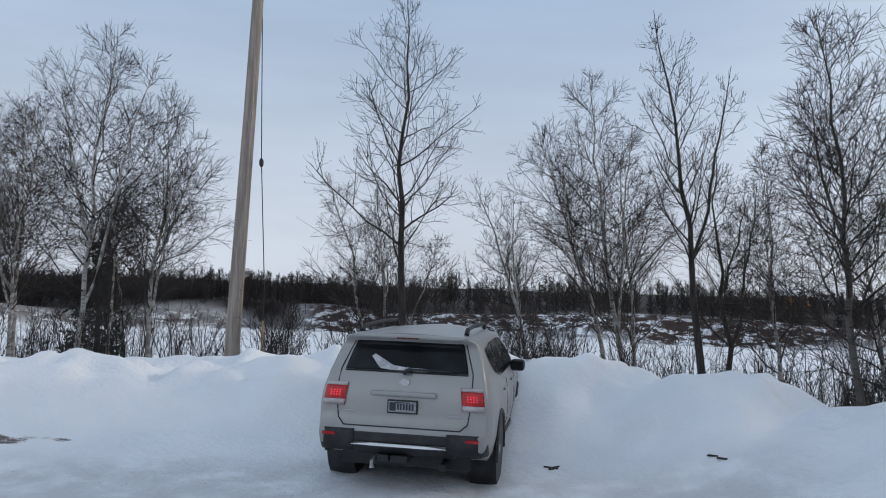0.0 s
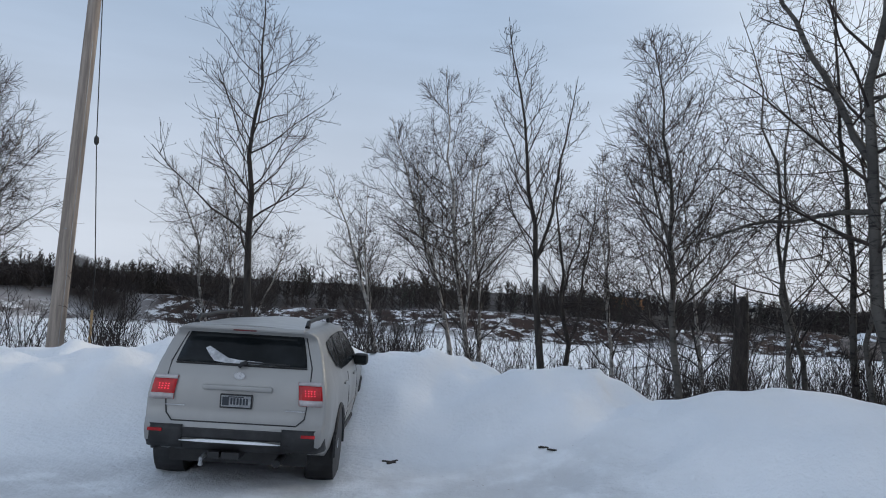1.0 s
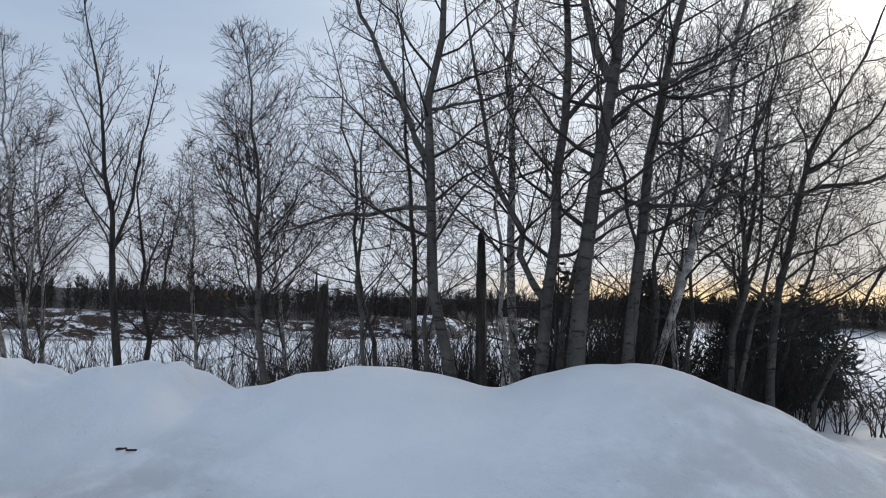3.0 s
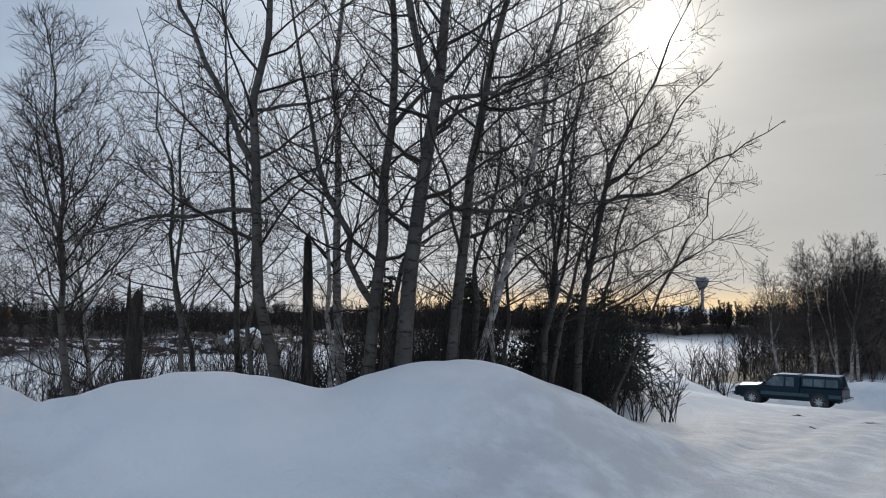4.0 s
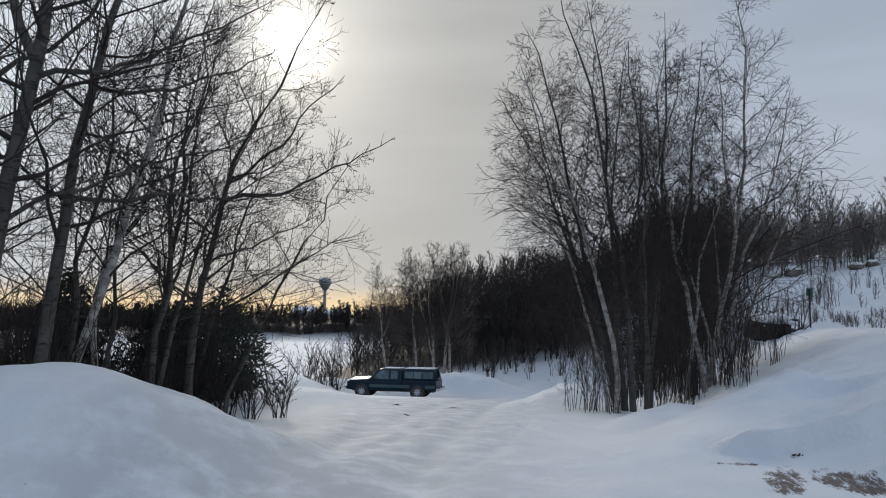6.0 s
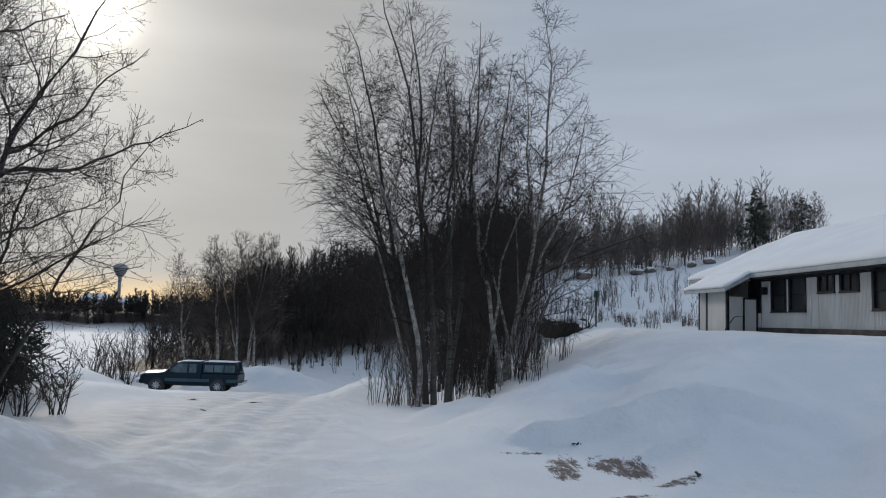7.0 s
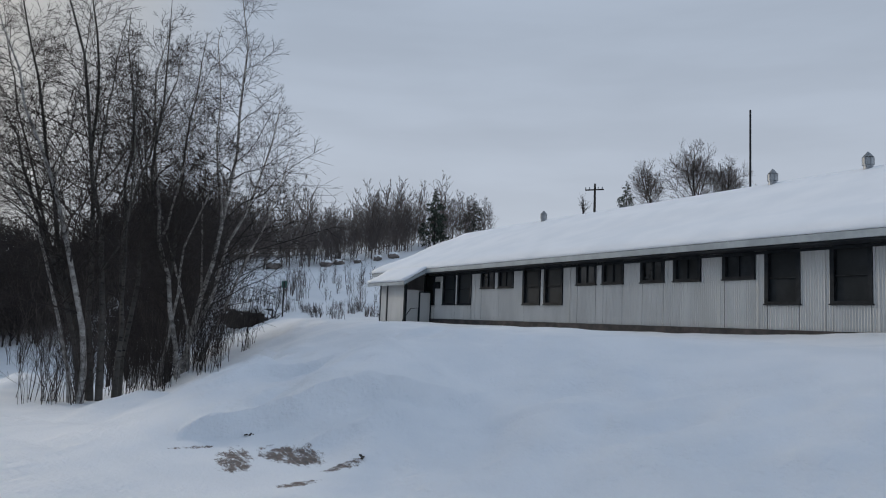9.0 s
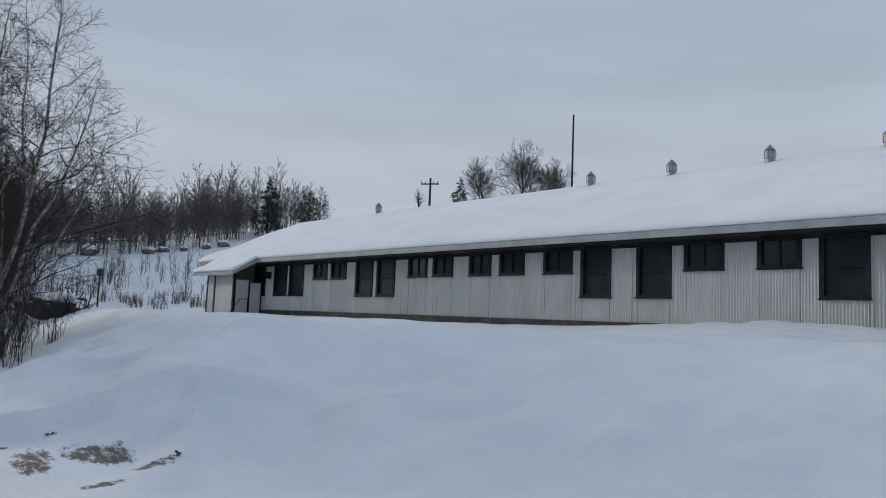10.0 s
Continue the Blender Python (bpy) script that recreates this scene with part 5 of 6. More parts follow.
def loft(stations, levels, width, taper, top, rear, front, across=6):
    """A closed car body: rings of points at each station, clamped to the tail and nose outlines."""
    rings = []
    for y in stations:
        t = top(y)
        side = []
        over = [z for z in levels if z > t]
        for z in levels:
            zz = min(z, t)
            w = width(zz) * taper(y)
            if z > t and over:
                w *= 1 - 0.85 * (over.index(z) + 1) / (len(over) + 1)
                zz = t + 0.012 * (over.index(z) + 1)
            side.append((w, min(max(y, rear(zz)), front(zz)), zz))
        w, yy, zz = side[-1]
        mid = [(w * (1 - k / across), yy - 0.0 * k, zz + 0.035 * (1 - (1 - k / across) ** 2)) for k in range(1, across)]
        half = side + mid
        rings.append(half + [(0, half[-1][1], half[-1][2] + 0.002)] + [(-a, b, c) for a, b, c in half[::-1]])
    bm = bmesh.new()
    vs = [[bm.verts.new(p) for p in ring] for ring in rings]
    m = len(vs[0])
    for u, w in zip(vs, vs[1:]):
        for k in range(m - 1):
            bm.faces.new((u[k], u[k + 1], w[k + 1], w[k]))
        bm.faces.new((u[m - 1], u[0], w[0], w[m - 1]))
    half = (m - 1) // 2
    for ring in (vs[0], vs[-1]):
        for k in range(half):
            q = [ring[k], ring[k + 1], ring[m - 2 - k], ring[m - 1 - k]]
            q = list(dict.fromkeys(q))
            if len(q) > 2:
                bm.faces.new(q)
    bmesh.ops.remove_doubles(bm, verts=bm.verts, dist=0.0006)
    bmesh.ops.recalc_face_normals(bm, faces=bm.faces)
    for f in bm.faces:
        f.smooth = True
    return bm


def panel(pts, depth, bow=None):
    """A thin solid plate through a ring of points, thickened along -y or outward by depth (a vector)."""
    bm = bmesh.new()
    a = [bm.verts.new(p) for p in pts]
    b = [bm.verts.new(Vector(p) + Vector(depth)) for p in pts]
    bm.faces.new(a), bm.faces.new(b[::-1])
    for k in range(len(a)):
        bm.faces.new((a[k], b[k], b[(k + 1) % len(a)], a[(k + 1) % len(a)]))
    bmesh.ops.recalc_face_normals(bm, faces=bm.faces)
    return bm


def strip_grid(nu, nv, at):
    """A curved thin sheet at(u, v) for u, v in 0..1, given thickness later by its neighbours."""
    bm = bmesh.new()
    vs = [[bm.verts.new(at(i / nu, j / nv)) for j in range(nv + 1)] for i in range(nu + 1)]
    for i in range(nu):
        for j in range(nv):
            bm.faces.new((vs[i][j], vs[i + 1][j], vs[i + 1][j + 1], vs[i][j + 1]))
    bmesh.ops.recalc_face_normals(bm, faces=bm.faces)
    bmesh.ops.solidify(bm, geom=bm.faces[:], thickness=0.006)
    for f in bm.faces:
        f.smooth = True
    return bm


def wheel(parent, x, y, r, w, side, spokes=5):
    """A wheel with a treaded tyre, rim, spokes and hub; side is 1 on the right of the vehicle, -1 on the left."""
    hub = new("wheel")
    hub.parent = parent
    hub.matrix_basis = pose(x, y, r)
    n = 56
    bm = bmesh.new()
    prof = [(-w * 0.5 + 0.03, r * 0.64), (-w * 0.5, r * 0.76), (-w * 0.5 + 0.008, r * 0.93), (-w * 0.42, r * 0.985), (-w * 0.14, r), (-w * 0.13, r * 0.97), (w * 0.13, r * 0.97), (w * 0.14, r), (w * 0.42, r * 0.985), (w * 0.5 - 0.008, r * 0.93), (w * 0.5, r * 0.76), (w * 0.5 - 0.03, r * 0.64)]
    vs = []
    for k in range(n):
        a = 2 * math.pi * k / n
        tread = 0.965 if k % 2 else 1.0
        vs.append([bm.verts.new((px, (pr * tread if 3 <= i <= 8 else pr) * math.cos(a), (pr * tread if 3 <= i <= 8 else pr) * math.sin(a))) for i, (px, pr) in enumerate(prof)])
    for k in range(n):
        for i in range(len(prof) - 1):
            bm.faces.new((vs[k][i], vs[k][i + 1], vs[(k + 1) % n][i + 1], vs[(k + 1) % n][i]))
    bmesh.ops.recalc_face_normals(bm, faces=bm.faces)
    part("tyre", bm, RUBBER, hub, "salt-greyed winter tyre")
    o = side * w * 0.5
    part("rim", tube([(o - side * 0.12, 0, 0), (o - side * 0.05, 0, 0), (o - side * 0.035, 0, 0)], [r * 0.66, r * 0.66, r * 0.62], 28), GALV, hub)
    bm = bmesh.new()
    for k in range(spokes):
        add_box(bm, min(o - side * 0.036, o - side * 0.008), max(o - side * 0.036, o - side * 0.008), -r * 0.09, r * 0.09, r * 0.1, r * 0.6, m=pose(0, 0, 0, 360 * k / spokes))
    part("spokes", bm, CHROME, hub)
    part("hub_cap", tube([(o - side * 0.03, 0, 0), (o + side * 0.004, 0, 0)], r * 0.15, 14), CHROME, hub)


suv = thing("suv", pose(-0.64, 7.1, -0.26, 0, 0, -6.8), "silver salt-stained sport utility car with lit red tail lamps", "car")


def lerp(v, pts):
    """Piecewise straight lines through (input, output) pairs."""
    for (a, p), (b, q) in zip(pts, pts[1:]):
        if v <= b:
            return p + (q - p) * max(0.0, min(1.0, (v - a) / (b - a)))
    return pts[-1][1]


def s_width(z):
    return lerp(z, [(0.30, 0.87), (0.42, 0.93), (0.6, 0.965), (0.78, 0.972), (0.95, 0.965), (1.08, 0.94), (1.16, 0.915), (1.35, 0.855), (1.55, 0.775), (1.62, 0.735), (1.67, 0.65)])


def s_taper(y):
    return 1 - 0.085 * max(0, 1 - y / 0.55) ** 2 - 0.20 * max(0, (y - 3.9) / 0.88) ** 2.2


def s_top(y):
    return lerp(y, [(0, 1.66), (0.3, 1.675), (1.0, 1.70), (2.1, 1.70), (2.65, 1.655), (3.0, 1.46), (3.5, 1.12), (3.7, 1.08), (4.4, 0.98), (4.7, 0.84), (4.8, 0.70)])


def s_rear(z):
    return lerp(z, [(0.30, 0.62), (0.40, 0.34), (0.43, 0.07), (0.52, 0.0), (0.66, 0.0), (0.71, 0.03), (0.74, 0.09), (0.95, 0.10), (1.10, 0.125), (1.19, 0.165), (1.24, 0.20), (1.50, 0.35), (1.60, 0.42), (1.62, 0.30), (1.68, 0.29), (1.8, 0.30)])


def s_front(z):
    return lerp(z, [(0.30, 4.62), (0.5, 4.78), (0.75, 4.76), (0.95, 4.62), (1.1, 4.4), (1.8, 4.2)])


LEVELS = [0.30, 0.36, 0.42, 0.52, 0.60, 0.66, 0.705, 0.74, 0.85, 0.95, 1.04, 1.12, 1.19, 1.26, 1.38, 1.50, 1.585, 1.62, 1.66]
part("body", loft([0.0, 0.06, 0.14, 0.22, 0.32, 0.42, 0.55, 0.8, 1.1, 1.5, 1.9, 2.3, 2.65, 2.85, 3.05, 3.25, 3.5, 3.7, 4.0, 4.25, 4.45, 4.6, 4.72, 4.78], LEVELS, s_width, s_taper, s_top, s_rear, s_front), SILVER, suv)


def on_rear(x, z, out=0.012):
    """A point on the tail at half-width fraction x and height z."""
    y = s_rear(z)
    return (x * s_width(z) * s_taper(y) + 0, y - out, z)


def rear_sheet(x0, x1, z0, z1, out=0.012, nu=12, nv=5):
    return strip_grid(nu, nv, lambda u, v: on_rear((x0 + (x1 - x0) * u), z0 + (z1 - z0) * v, out))


def on_side(y, z, side=1, out=0.008):
    return (side * (s_width(z) * s_taper(y) + out), y, z)


part("rear_window", rear_sheet(-0.80, 0.80, 1.29, 1.605, 0.012, 14, 8), AUTO_GLASS, suv)
part("wiper", add_tube(tube([(0.02, 0.205, 1.295), (0.06, 0.20, 1.315), (0.50, 0.20, 1.305)], 0.011, 6), [(-0.02, 0.195, 1.27), (0.0, 0.18, 1.295), (0.06, 0.18, 1.315)], 0.022, 8), BLACK, suv)
part("window_snow", panel([on_rear(x, z, 0.02) for x, z in ((-0.34, 1.31), (-0.40, 1.35), (-0.50, 1.43), (-0.46, 1.455), (-0.34, 1.41), (-0.18, 1.345), (-0.04, 1.33), (0.22, 1.32), (0.42, 1.308), (0.42, 1.296), (-0.2, 1.296))], (0, -0.012, 0.004)), material("window_slush", (0.55, 0.55, 0.57), 0.7, build=grain((0.35, 0.36, 0.38), (0.7, 0.71, 0.73), 9.0, bump=0.6, size=0.02)), suv, "patch of snow clinging to the rear window")
part("window_frost", rear_sheet(-0.795, -0.66, 1.295, 1.56, 0.0155, 4, 8), material("frosted_glass_film", (0.34, 0.34, 0.34), 0.7, build=grain((0.20, 0.20, 0.205), (0.42, 0.42, 0.42), 22.0)), suv, "grey frost along the window edge")
part("spoiler", box(-0.62, 0.62, 0.25, 0.62, 1.632, 1.682, bevel=0.02), SILVER, suv)
part("brake_lamp", box(-0.12, 0.12, 0.233, 0.25, 1.636, 1.650), material("dark_red_lens", (0.10, 0.005, 0.008), 0.3), suv)
# gaps round the tailgate
gap = bmesh.new()
for s in (-1, 1):
    pts = [on_rear(s * f, z, 0.004) for f, z in ((0.84, 1.60), (0.86, 1.29), (0.84, 1.16), (0.80, 1.0), (0.79, 0.90), (0.77, 0.78), (0.70, 0.715))]
    add_tube(gap, pts, 0.007, 6)
add_tube(gap, [on_rear(x / 10, 0.715, 0.004) for x in range(-7, 8)], 0.007, 6)
part("tailgate_gap", gap, BLACK, suv)
part("window_gap", tube([on_rear(x / 10, 1.278, 0.006) for x in range(-8, 9)], 0.008, 6), BLACK, suv)
for s in (-1, 1):
    lamp_pts = lambda u, v, s=s: (lambda f, z: (s * ((0.69 + 0.31 * f) if f < 1 else 1.0) * s_width(z) * s_taper(min(s_rear(z), 0.3)) * (1.0 if f <= 1 else 1.0) + s * 0.01, s_rear(z) - 0.02 + (0.0 if f < 0.85 else (f - 0.85) * 1.1), z))(u * 1.15, 0.915 + 0.24 * v)
    tail = part("tail_lamp", strip_grid(8, 4, lamp_pts), RED_LENS, suv, "red tail lamp, lit")
    part("clear_band", strip_grid(8, 1, lambda u, v, s=s, f=lamp_pts: tuple(Vector(f(u, 0.01 + 0.24 * v)) + Vector((s * 0.004, -0.006, 0)))), CLEAR_LENS, tail, "clear reversing lamp band")
    part("clear_band", strip_grid(8, 1, lambda u, v, s=s, f=lamp_pts: tuple(Vector(f(u, 0.86 + 0.16 * v)) + Vector((s * 0.004, -0.006, 0)))), CLEAR_LENS, tail)
    bm = bmesh.new()
    for i in range(4):
        for j in range(3):
            c = Vector(lamp_pts(0.22 + 0.10 * i, 0.44 + 0.10 * j)) + Vector((0, -0.008, 0))
            add_box(bm, c.x - 0.005, c.x + 0.005, c.y - 0.003, c.y + 0.003, c.z - 0.005, c.z + 0.005)
    part("lit_bulbs", bm, LIT, tail, "glowing red lamp elements")
    part("bumper_corner", strip_grid(8, 4, lambda u, v, s=s: (s * (0.52 + 0.45 * min(u * 1.15, 1.0)) * s_width(0.55) * 0.985 + s * 0.008, s_rear(0.47 + 0.21 * v) - 0.018 + (0 if u < 0.72 else (u - 0.72) * 1.1), 0.45 + 0.235 * v)), BLACK, suv)
    part("reflector", box(s * 0.77 - 0.07, s * 0.77 + 0.07, -0.035, -0.015, 0.612, 0.642), RED_LENS, suv, "red bumper reflector")
part("bumper_step", rear_sheet(-0.70, 0.70, 0.555, 0.66, 0.012), BLACK, suv)
part("lower_bumper", rear_sheet(-0.66, 0.66, 0.37, 0.53, 0.016), BLACK, suv)
part("bumper_snow", panel([(-0.52, -0.02, 0.532), (-0.3, -0.02, 0.552), (0.3, -0.02, 0.548), (0.50, -0.02, 0.53), (0.3, -0.02, 0.525), (-0.3, -0.02, 0.527)], (0, -0.03, 0)), ROOF_SNOW, suv, "line of snow packed on the bumper")
part("garnish", box(-0.36, 0.36, 0.075, 0.13, 1.03, 1.085, bevel=0.018), SILVER, suv)
badge = tube([(0, 0.155, 1.18), (0, 0.135, 1.18)], 0.045, 20)
bmesh.ops.scale(badge, vec=(1.25, 1, 0.85), space=Matrix.Translation((0, 0, -1.18)), verts=badge.verts)
part("badge", badge, CHROME, suv, "plain chrome oval badge")
plate = part("number_plate", box(-0.165, 0.165, 0.072, 0.090, 0.855, 1.0, bevel=0.006), BLACK, suv, "pale number plate in a dark frame")
part("plate_face", box(-0.150, 0.150, 0.066, 0.0722, 0.872, 0.984), PLATE, plate)
bars = bmesh.new()
for x in (-0.045, -0.015, 0.018, 0.05, 0.082, 0.114):
    add_box(bars, x - 0.010, x + 0.010, 0.0625, 0.0662, 0.896, 0.962)
add_box(bars, -0.08, 0.08, 0.0625, 0.0662, 0.968, 0.978)
add_box(bars, -0.138, -0.07, 0.0625, 0.0662, 0.885, 0.972)
part("plate_bars", bars, INK, plate)
part("name_bar", box(0.50, 0.70, 0.086, 0.094, 0.85, 0.862), CHROME, suv)
part("name_bar", box(-0.72, -0.52, 0.086, 0.094, 0.855, 0.867), CHROME, suv)
for x, w in ((-0.17, 0.06), (0.0, 0.09)):
    part("hitch_receiver" if x == 0 else "tow_socket", box(x - w, x + w, -0.02, 0.3, 0.36, 0.43, bevel=0.008), BLACK, suv)
part("tow_ball", tube([(-0.28, -0.05, 0.30), (-0.28, -0.05, 0.36), (-0.28, 0.1, 0.37)], [0.03, 0.02, 0.025], 10), GALV, suv)
part("exhaust", tube([(0.46, 0.02, 0.33), (0.46, 0.5, 0.34)], 0.04, 12), BLACK, suv)
part("underbody", box(-0.72, 0.72, 0.35, 4.5, 0.24, 0.4), BLACK, suv)
for s in (-1, 1):
    part("snow_clump", tube([(s * 0.66, 0.34, 0.42), (s * 0.74, 0.34, 0.40), (s * 0.84, 0.36, 0.42)], [0.02, 0.035, 0.02], 7), PLATE, suv, "dirty snow packed behind the wheel")
    for y, r in ((0.99, 0.375), (3.78, 0.375)):
        ring = bmesh.new()
        add_tube(ring, [(s * (s_width(0.6) * s_taper(y) + 0.004), y + 0.435 * math.cos(a), 0.375 + 0.435 * math.sin(a)) for a in np.linspace(-0.15, math.pi + 0.15, 18)], 0.028, 6)
        part("wheel_arch", ring, BLACK, suv)
        part("arch_liner", tube([(s * 0.66, y, 0.375), (s * (s_width(0.6) * s_taper(y) + 0.006), y, 0.375)], 0.425, 30), BLACK, suv)
        wheel(suv, s * 0.845, y, 0.375, 0.245, s)
    part("sill_trim", tube([on_side(y, 0.36, s, 0.0) for y in (1.42, 2.0, 2.8, 3.34)], 0.045, 8), BLACK, suv)
    glass = [[(1.28, 1.19), (1.02, 1.24), (0.72, 1.42), (0.76, 1.53), (1.25, 1.57)], [(1.33, 1.18), (1.33, 1.57), (1.98, 1.58), (2.02, 1.17)], [(2.08, 1.17), (2.05, 1.58), (2.45, 1.56), (2.85, 1.38), (3.08, 1.22), (3.08, 1.17)]]
    for pts in glass:
        part("side_window", panel([on_side(y, z, s, 0.006) for y, z in pts], (s * 0.008, 0, 0.003)), AUTO_GLASS, suv)
    for y in (1.95, 3.0):
        part("door_gap", tube([on_side(y + (0.25 if z > 1.2 else 0) * 0, z, s, 0.001) for z in (0.42, 0.6, 0.8, 1.0, 1.09)], 0.005, 5), BLACK, suv)
    for y in (1.55, 2.62):
        part("door_handle", box(-0.012, 0.014, y - 0.11, y + 0.11, 0.985, 1.015, bevel=0.008, m=Matrix.Translation((s * (s_width(1.0) * s_taper(y) + 0.012), 0, 0))), SILVER, suv)
    part("side_moulding", tube([on_side(y, 0.62, s, 0.004) for y in (1.5, 2.0, 2.6, 3.2)], 0.012, 6), SILVER, suv)
    part("roof_rail", tube([(s * 0.60, y, z) for y, z in ((0.56, 1.69), (0.64, 1.745), (1.4, 1.765), (2.2, 1.755), (2.32, 1.69))], [0.028, 0.024, 0.022, 0.024, 0.028], 8), BLACK, suv)
    mirror = part("wing_mirror", box(s * 1.02 - 0.10, s * 1.02 + 0.10, 2.86, 3.02, 1.075, 1.235, bevel=0.045), BLACK, suv, "black wing mirror")
    part("mirror_glass", box(s * 1.02 - 0.075, s * 1.02 + 0.075, 2.853, 2.858, 1.10, 1.21), AUTO_GLASS, mirror)
    part("mirror_arm", box(min(s * 0.84, s * 0.95), max(s * 0.84, s * 0.95), 2.92, 2.98, 1.10, 1.14), BLACK, suv)
part("windscreen", strip_grid(10, 4, lambda u, v: ((2 * u - 1) * (0.80 - 0.14 * v), 3.42 - 0.72 * v + 0.0 - 0.05 * (2 * u - 1) ** 2 + 0.05, 1.17 + 0.47 * v)), AUTO_GLASS, suv)

# pickup with a cargo cap
pickup = thing("pickup_truck", pose(45.95, 6.3, max(gz(45.9, 7.5), gz(46.0, 11.0), gz(46.0, 9.2)) + 0.02, 0, 0, -2.5), "dark teal pickup truck with a snow-dusted cargo cap", "pickup truck")


def p_width(z):
    return lerp(z, [(0.45, 0.90), (0.6, 0.955), (0.85, 0.965), (1.05, 0.94), (1.10, 0.90), (1.66, 0.74), (1.74, 0.66)])


def p_taper(y):
    return 1 - 0.06 * max(0, (y - 4.9) / 0.7) ** 2


def p_top(y):
    return lerp(y, [(2.05, 1.72), (3.5, 1.72), (3.62, 1.69), (4.25, 1.12), (4.35, 1.10), (5.35, 1.03), (5.55, 0.96), (5.62, 0.8)])


part("cab", loft([2.12, 2.2, 2.5, 3.0, 3.45, 3.62, 3.85, 4.1, 4.3, 4.6, 5.0, 5.35, 5.52, 5.6], [0.45, 0.55, 0.7, 0.85, 1.0, 1.08, 1.12, 1.25, 1.4, 1.55, 1.66, 1.71], p_width, p_taper, p_top, lambda z: 2.1, lambda z: 5.6), GREEN, pickup)
part("bed", box(-0.965, 0.965, 0.0, 2.09, 0.5, 1.10, bevel=0.03), GREEN, pickup)
part("tailgate", box(-0.80, 0.80, -0.02, -0.003, 0.58, 1.06, bevel=0.006), GREEN, pickup)
part("bed_cap", loft([0.05, 0.09, 0.5, 1.0, 1.6, 2.02, 2.06], [1.11, 1.2, 1.4, 1.6, 1.68, 1.72], lambda z: lerp(z, [(1.1, 0.93), (1.62, 0.80), (1.72, 0.70)]), lambda y: 1.0, lambda y: 1.72, lambda z: 0.03 + 0.25 * max(0, z - 1.1), lambda z: 2.08), GREEN, pickup)
part("cap_snow", box(-0.68, 0.68, 0.2, 2.03, 1.757, 1.80, bevel=0.02), ROOF_SNOW, pickup, "snow on the cargo cap")
part("cab_snow", box(-0.6, 0.6, 2.3, 3.4, 1.757, 1.785, bevel=0.012), ROOF_SNOW, pickup)
for s in (-1, 1):
    for y in (1.15, 4.65):
        part("arch_liner", tube([(s * 0.66, y, 0.40), (s * 0.970, y, 0.40)], 0.45, 26), BLACK, pickup)
        wheel(pickup, s * 0.86, y, 0.375, 0.25, s, 8)
    part("side_stripe", box(min(s * 0.968, s * 0.976), max(s * 0.968, s * 0.976), 0.05, 0.66, 0.62, 0.80), TEAL, pickup)
    part("side_stripe", box(min(s * 0.968, s * 0.976), max(s * 0.968, s * 0.976), 1.64, 4.16, 0.62, 0.80), TEAL, pickup, "faded teal stripe along the side")
    for pts in ([(2.42, 1.14), (2.42, 1.62), (2.85, 1.64), (2.85, 1.14)], [(2.95, 1.13), (2.95, 1.64), (3.48, 1.64), (4.0, 1.20), (4.0, 1.13)]):
        part("side_window", panel([(s * (p_width(z) * 1.0 + 0.004), y, z) for y, z in pts], (s * 0.008, 0, 0.002)), SEEN_THROUGH_GLASS, pickup)
    for y0, y1 in ((0.22, 0.80), (0.86, 1.40), (1.46, 1.95)):
        part("cap_window", panel([(s * (lerp(z, [(1.1, 0.93), (1.62, 0.80)]) + 0.004), y, z) for y, z in ((y0, 1.20), (y0, 1.60), (y1, 1.60), (y1, 1.20))], (s * 0.008, 0, 0.002)), SEEN_THROUGH_GLASS, pickup)
    part("tail_lamp", box(min(s * 0.82, s * 0.95), max(s * 0.82, s * 0.95), -0.014, -0.002, 0.66, 1.02), RED_LENS, pickup)
    part("wing_mirror", box(s * 1.06 - 0.09, s * 1.06 + 0.09, 3.85, 3.95, 1.16, 1.36, bevel=0.02), BLACK, pickup)
    part("headlamp", box(s * 0.70 - 0.16, s * 0.70 + 0.16, 5.598, 5.625, 0.78, 0.95), CLEAR_LENS, pickup)
part("rear_bumper", box(-0.94, 0.94, -0.20, -0.02, 0.48, 0.64, bevel=0.02), CHROME, pickup, "chrome step bumper")
part("front_bumper", box(-0.95, 0.95, 5.63, 5.78, 0.48, 0.66, bevel=0.03), CHROME, pickup, "chrome front bumper")
part("grille", box(-0.52, 0.52, 5.602, 5.63, 0.72, 0.95), BLACK, pickup)
part("windscreen", strip_grid(8, 3, lambda u, v: ((2 * u - 1) * (0.78 - 0.12 * v), 4.24 - 0.52 * v - 0.05 * (2 * u - 1) ** 2, 1.17 + 0.47 * v)), AUTO_GLASS, pickup)
part("chassis", box(-0.6, 0.6, 0.2, 5.4, 0.36, 0.55), BLACK, pickup)


# ---- posts, lines, yard things ----
pole = thing("power_pole", pose(-5.40, 15.80, gz(-5.4, 15.8)), "tall weathered wooden pole leaning slightly behind the snowbank", "utility pole")
part("shaft", tube([(0, 0, -0.6), (0.04, 0.01, 1.5), (0.15, 0.05, 6.0), (0.24, 0.08, 10.2)], [0.17, 0.165, 0.14, 0.12], 18), POLE_WOOD, pole, smooth=True)
part("ground_wire", tube([(0.13, -0.15, 0.2), (0.2, -0.11, 3.0), (0.27, -0.07, 7.0)], 0.006, 5), GALV, pole)
part("step_bolt", tube([(0.1, -0.25, 3.0), (0.1, -0.10, 3.0)], 0.012, 6), GALV, pole)
guy = thing("guy_cable", pose(-4.74, 15.9, gz(-4.75, 15.9)), "thin dark guy cable with a strain insulator", "cable")
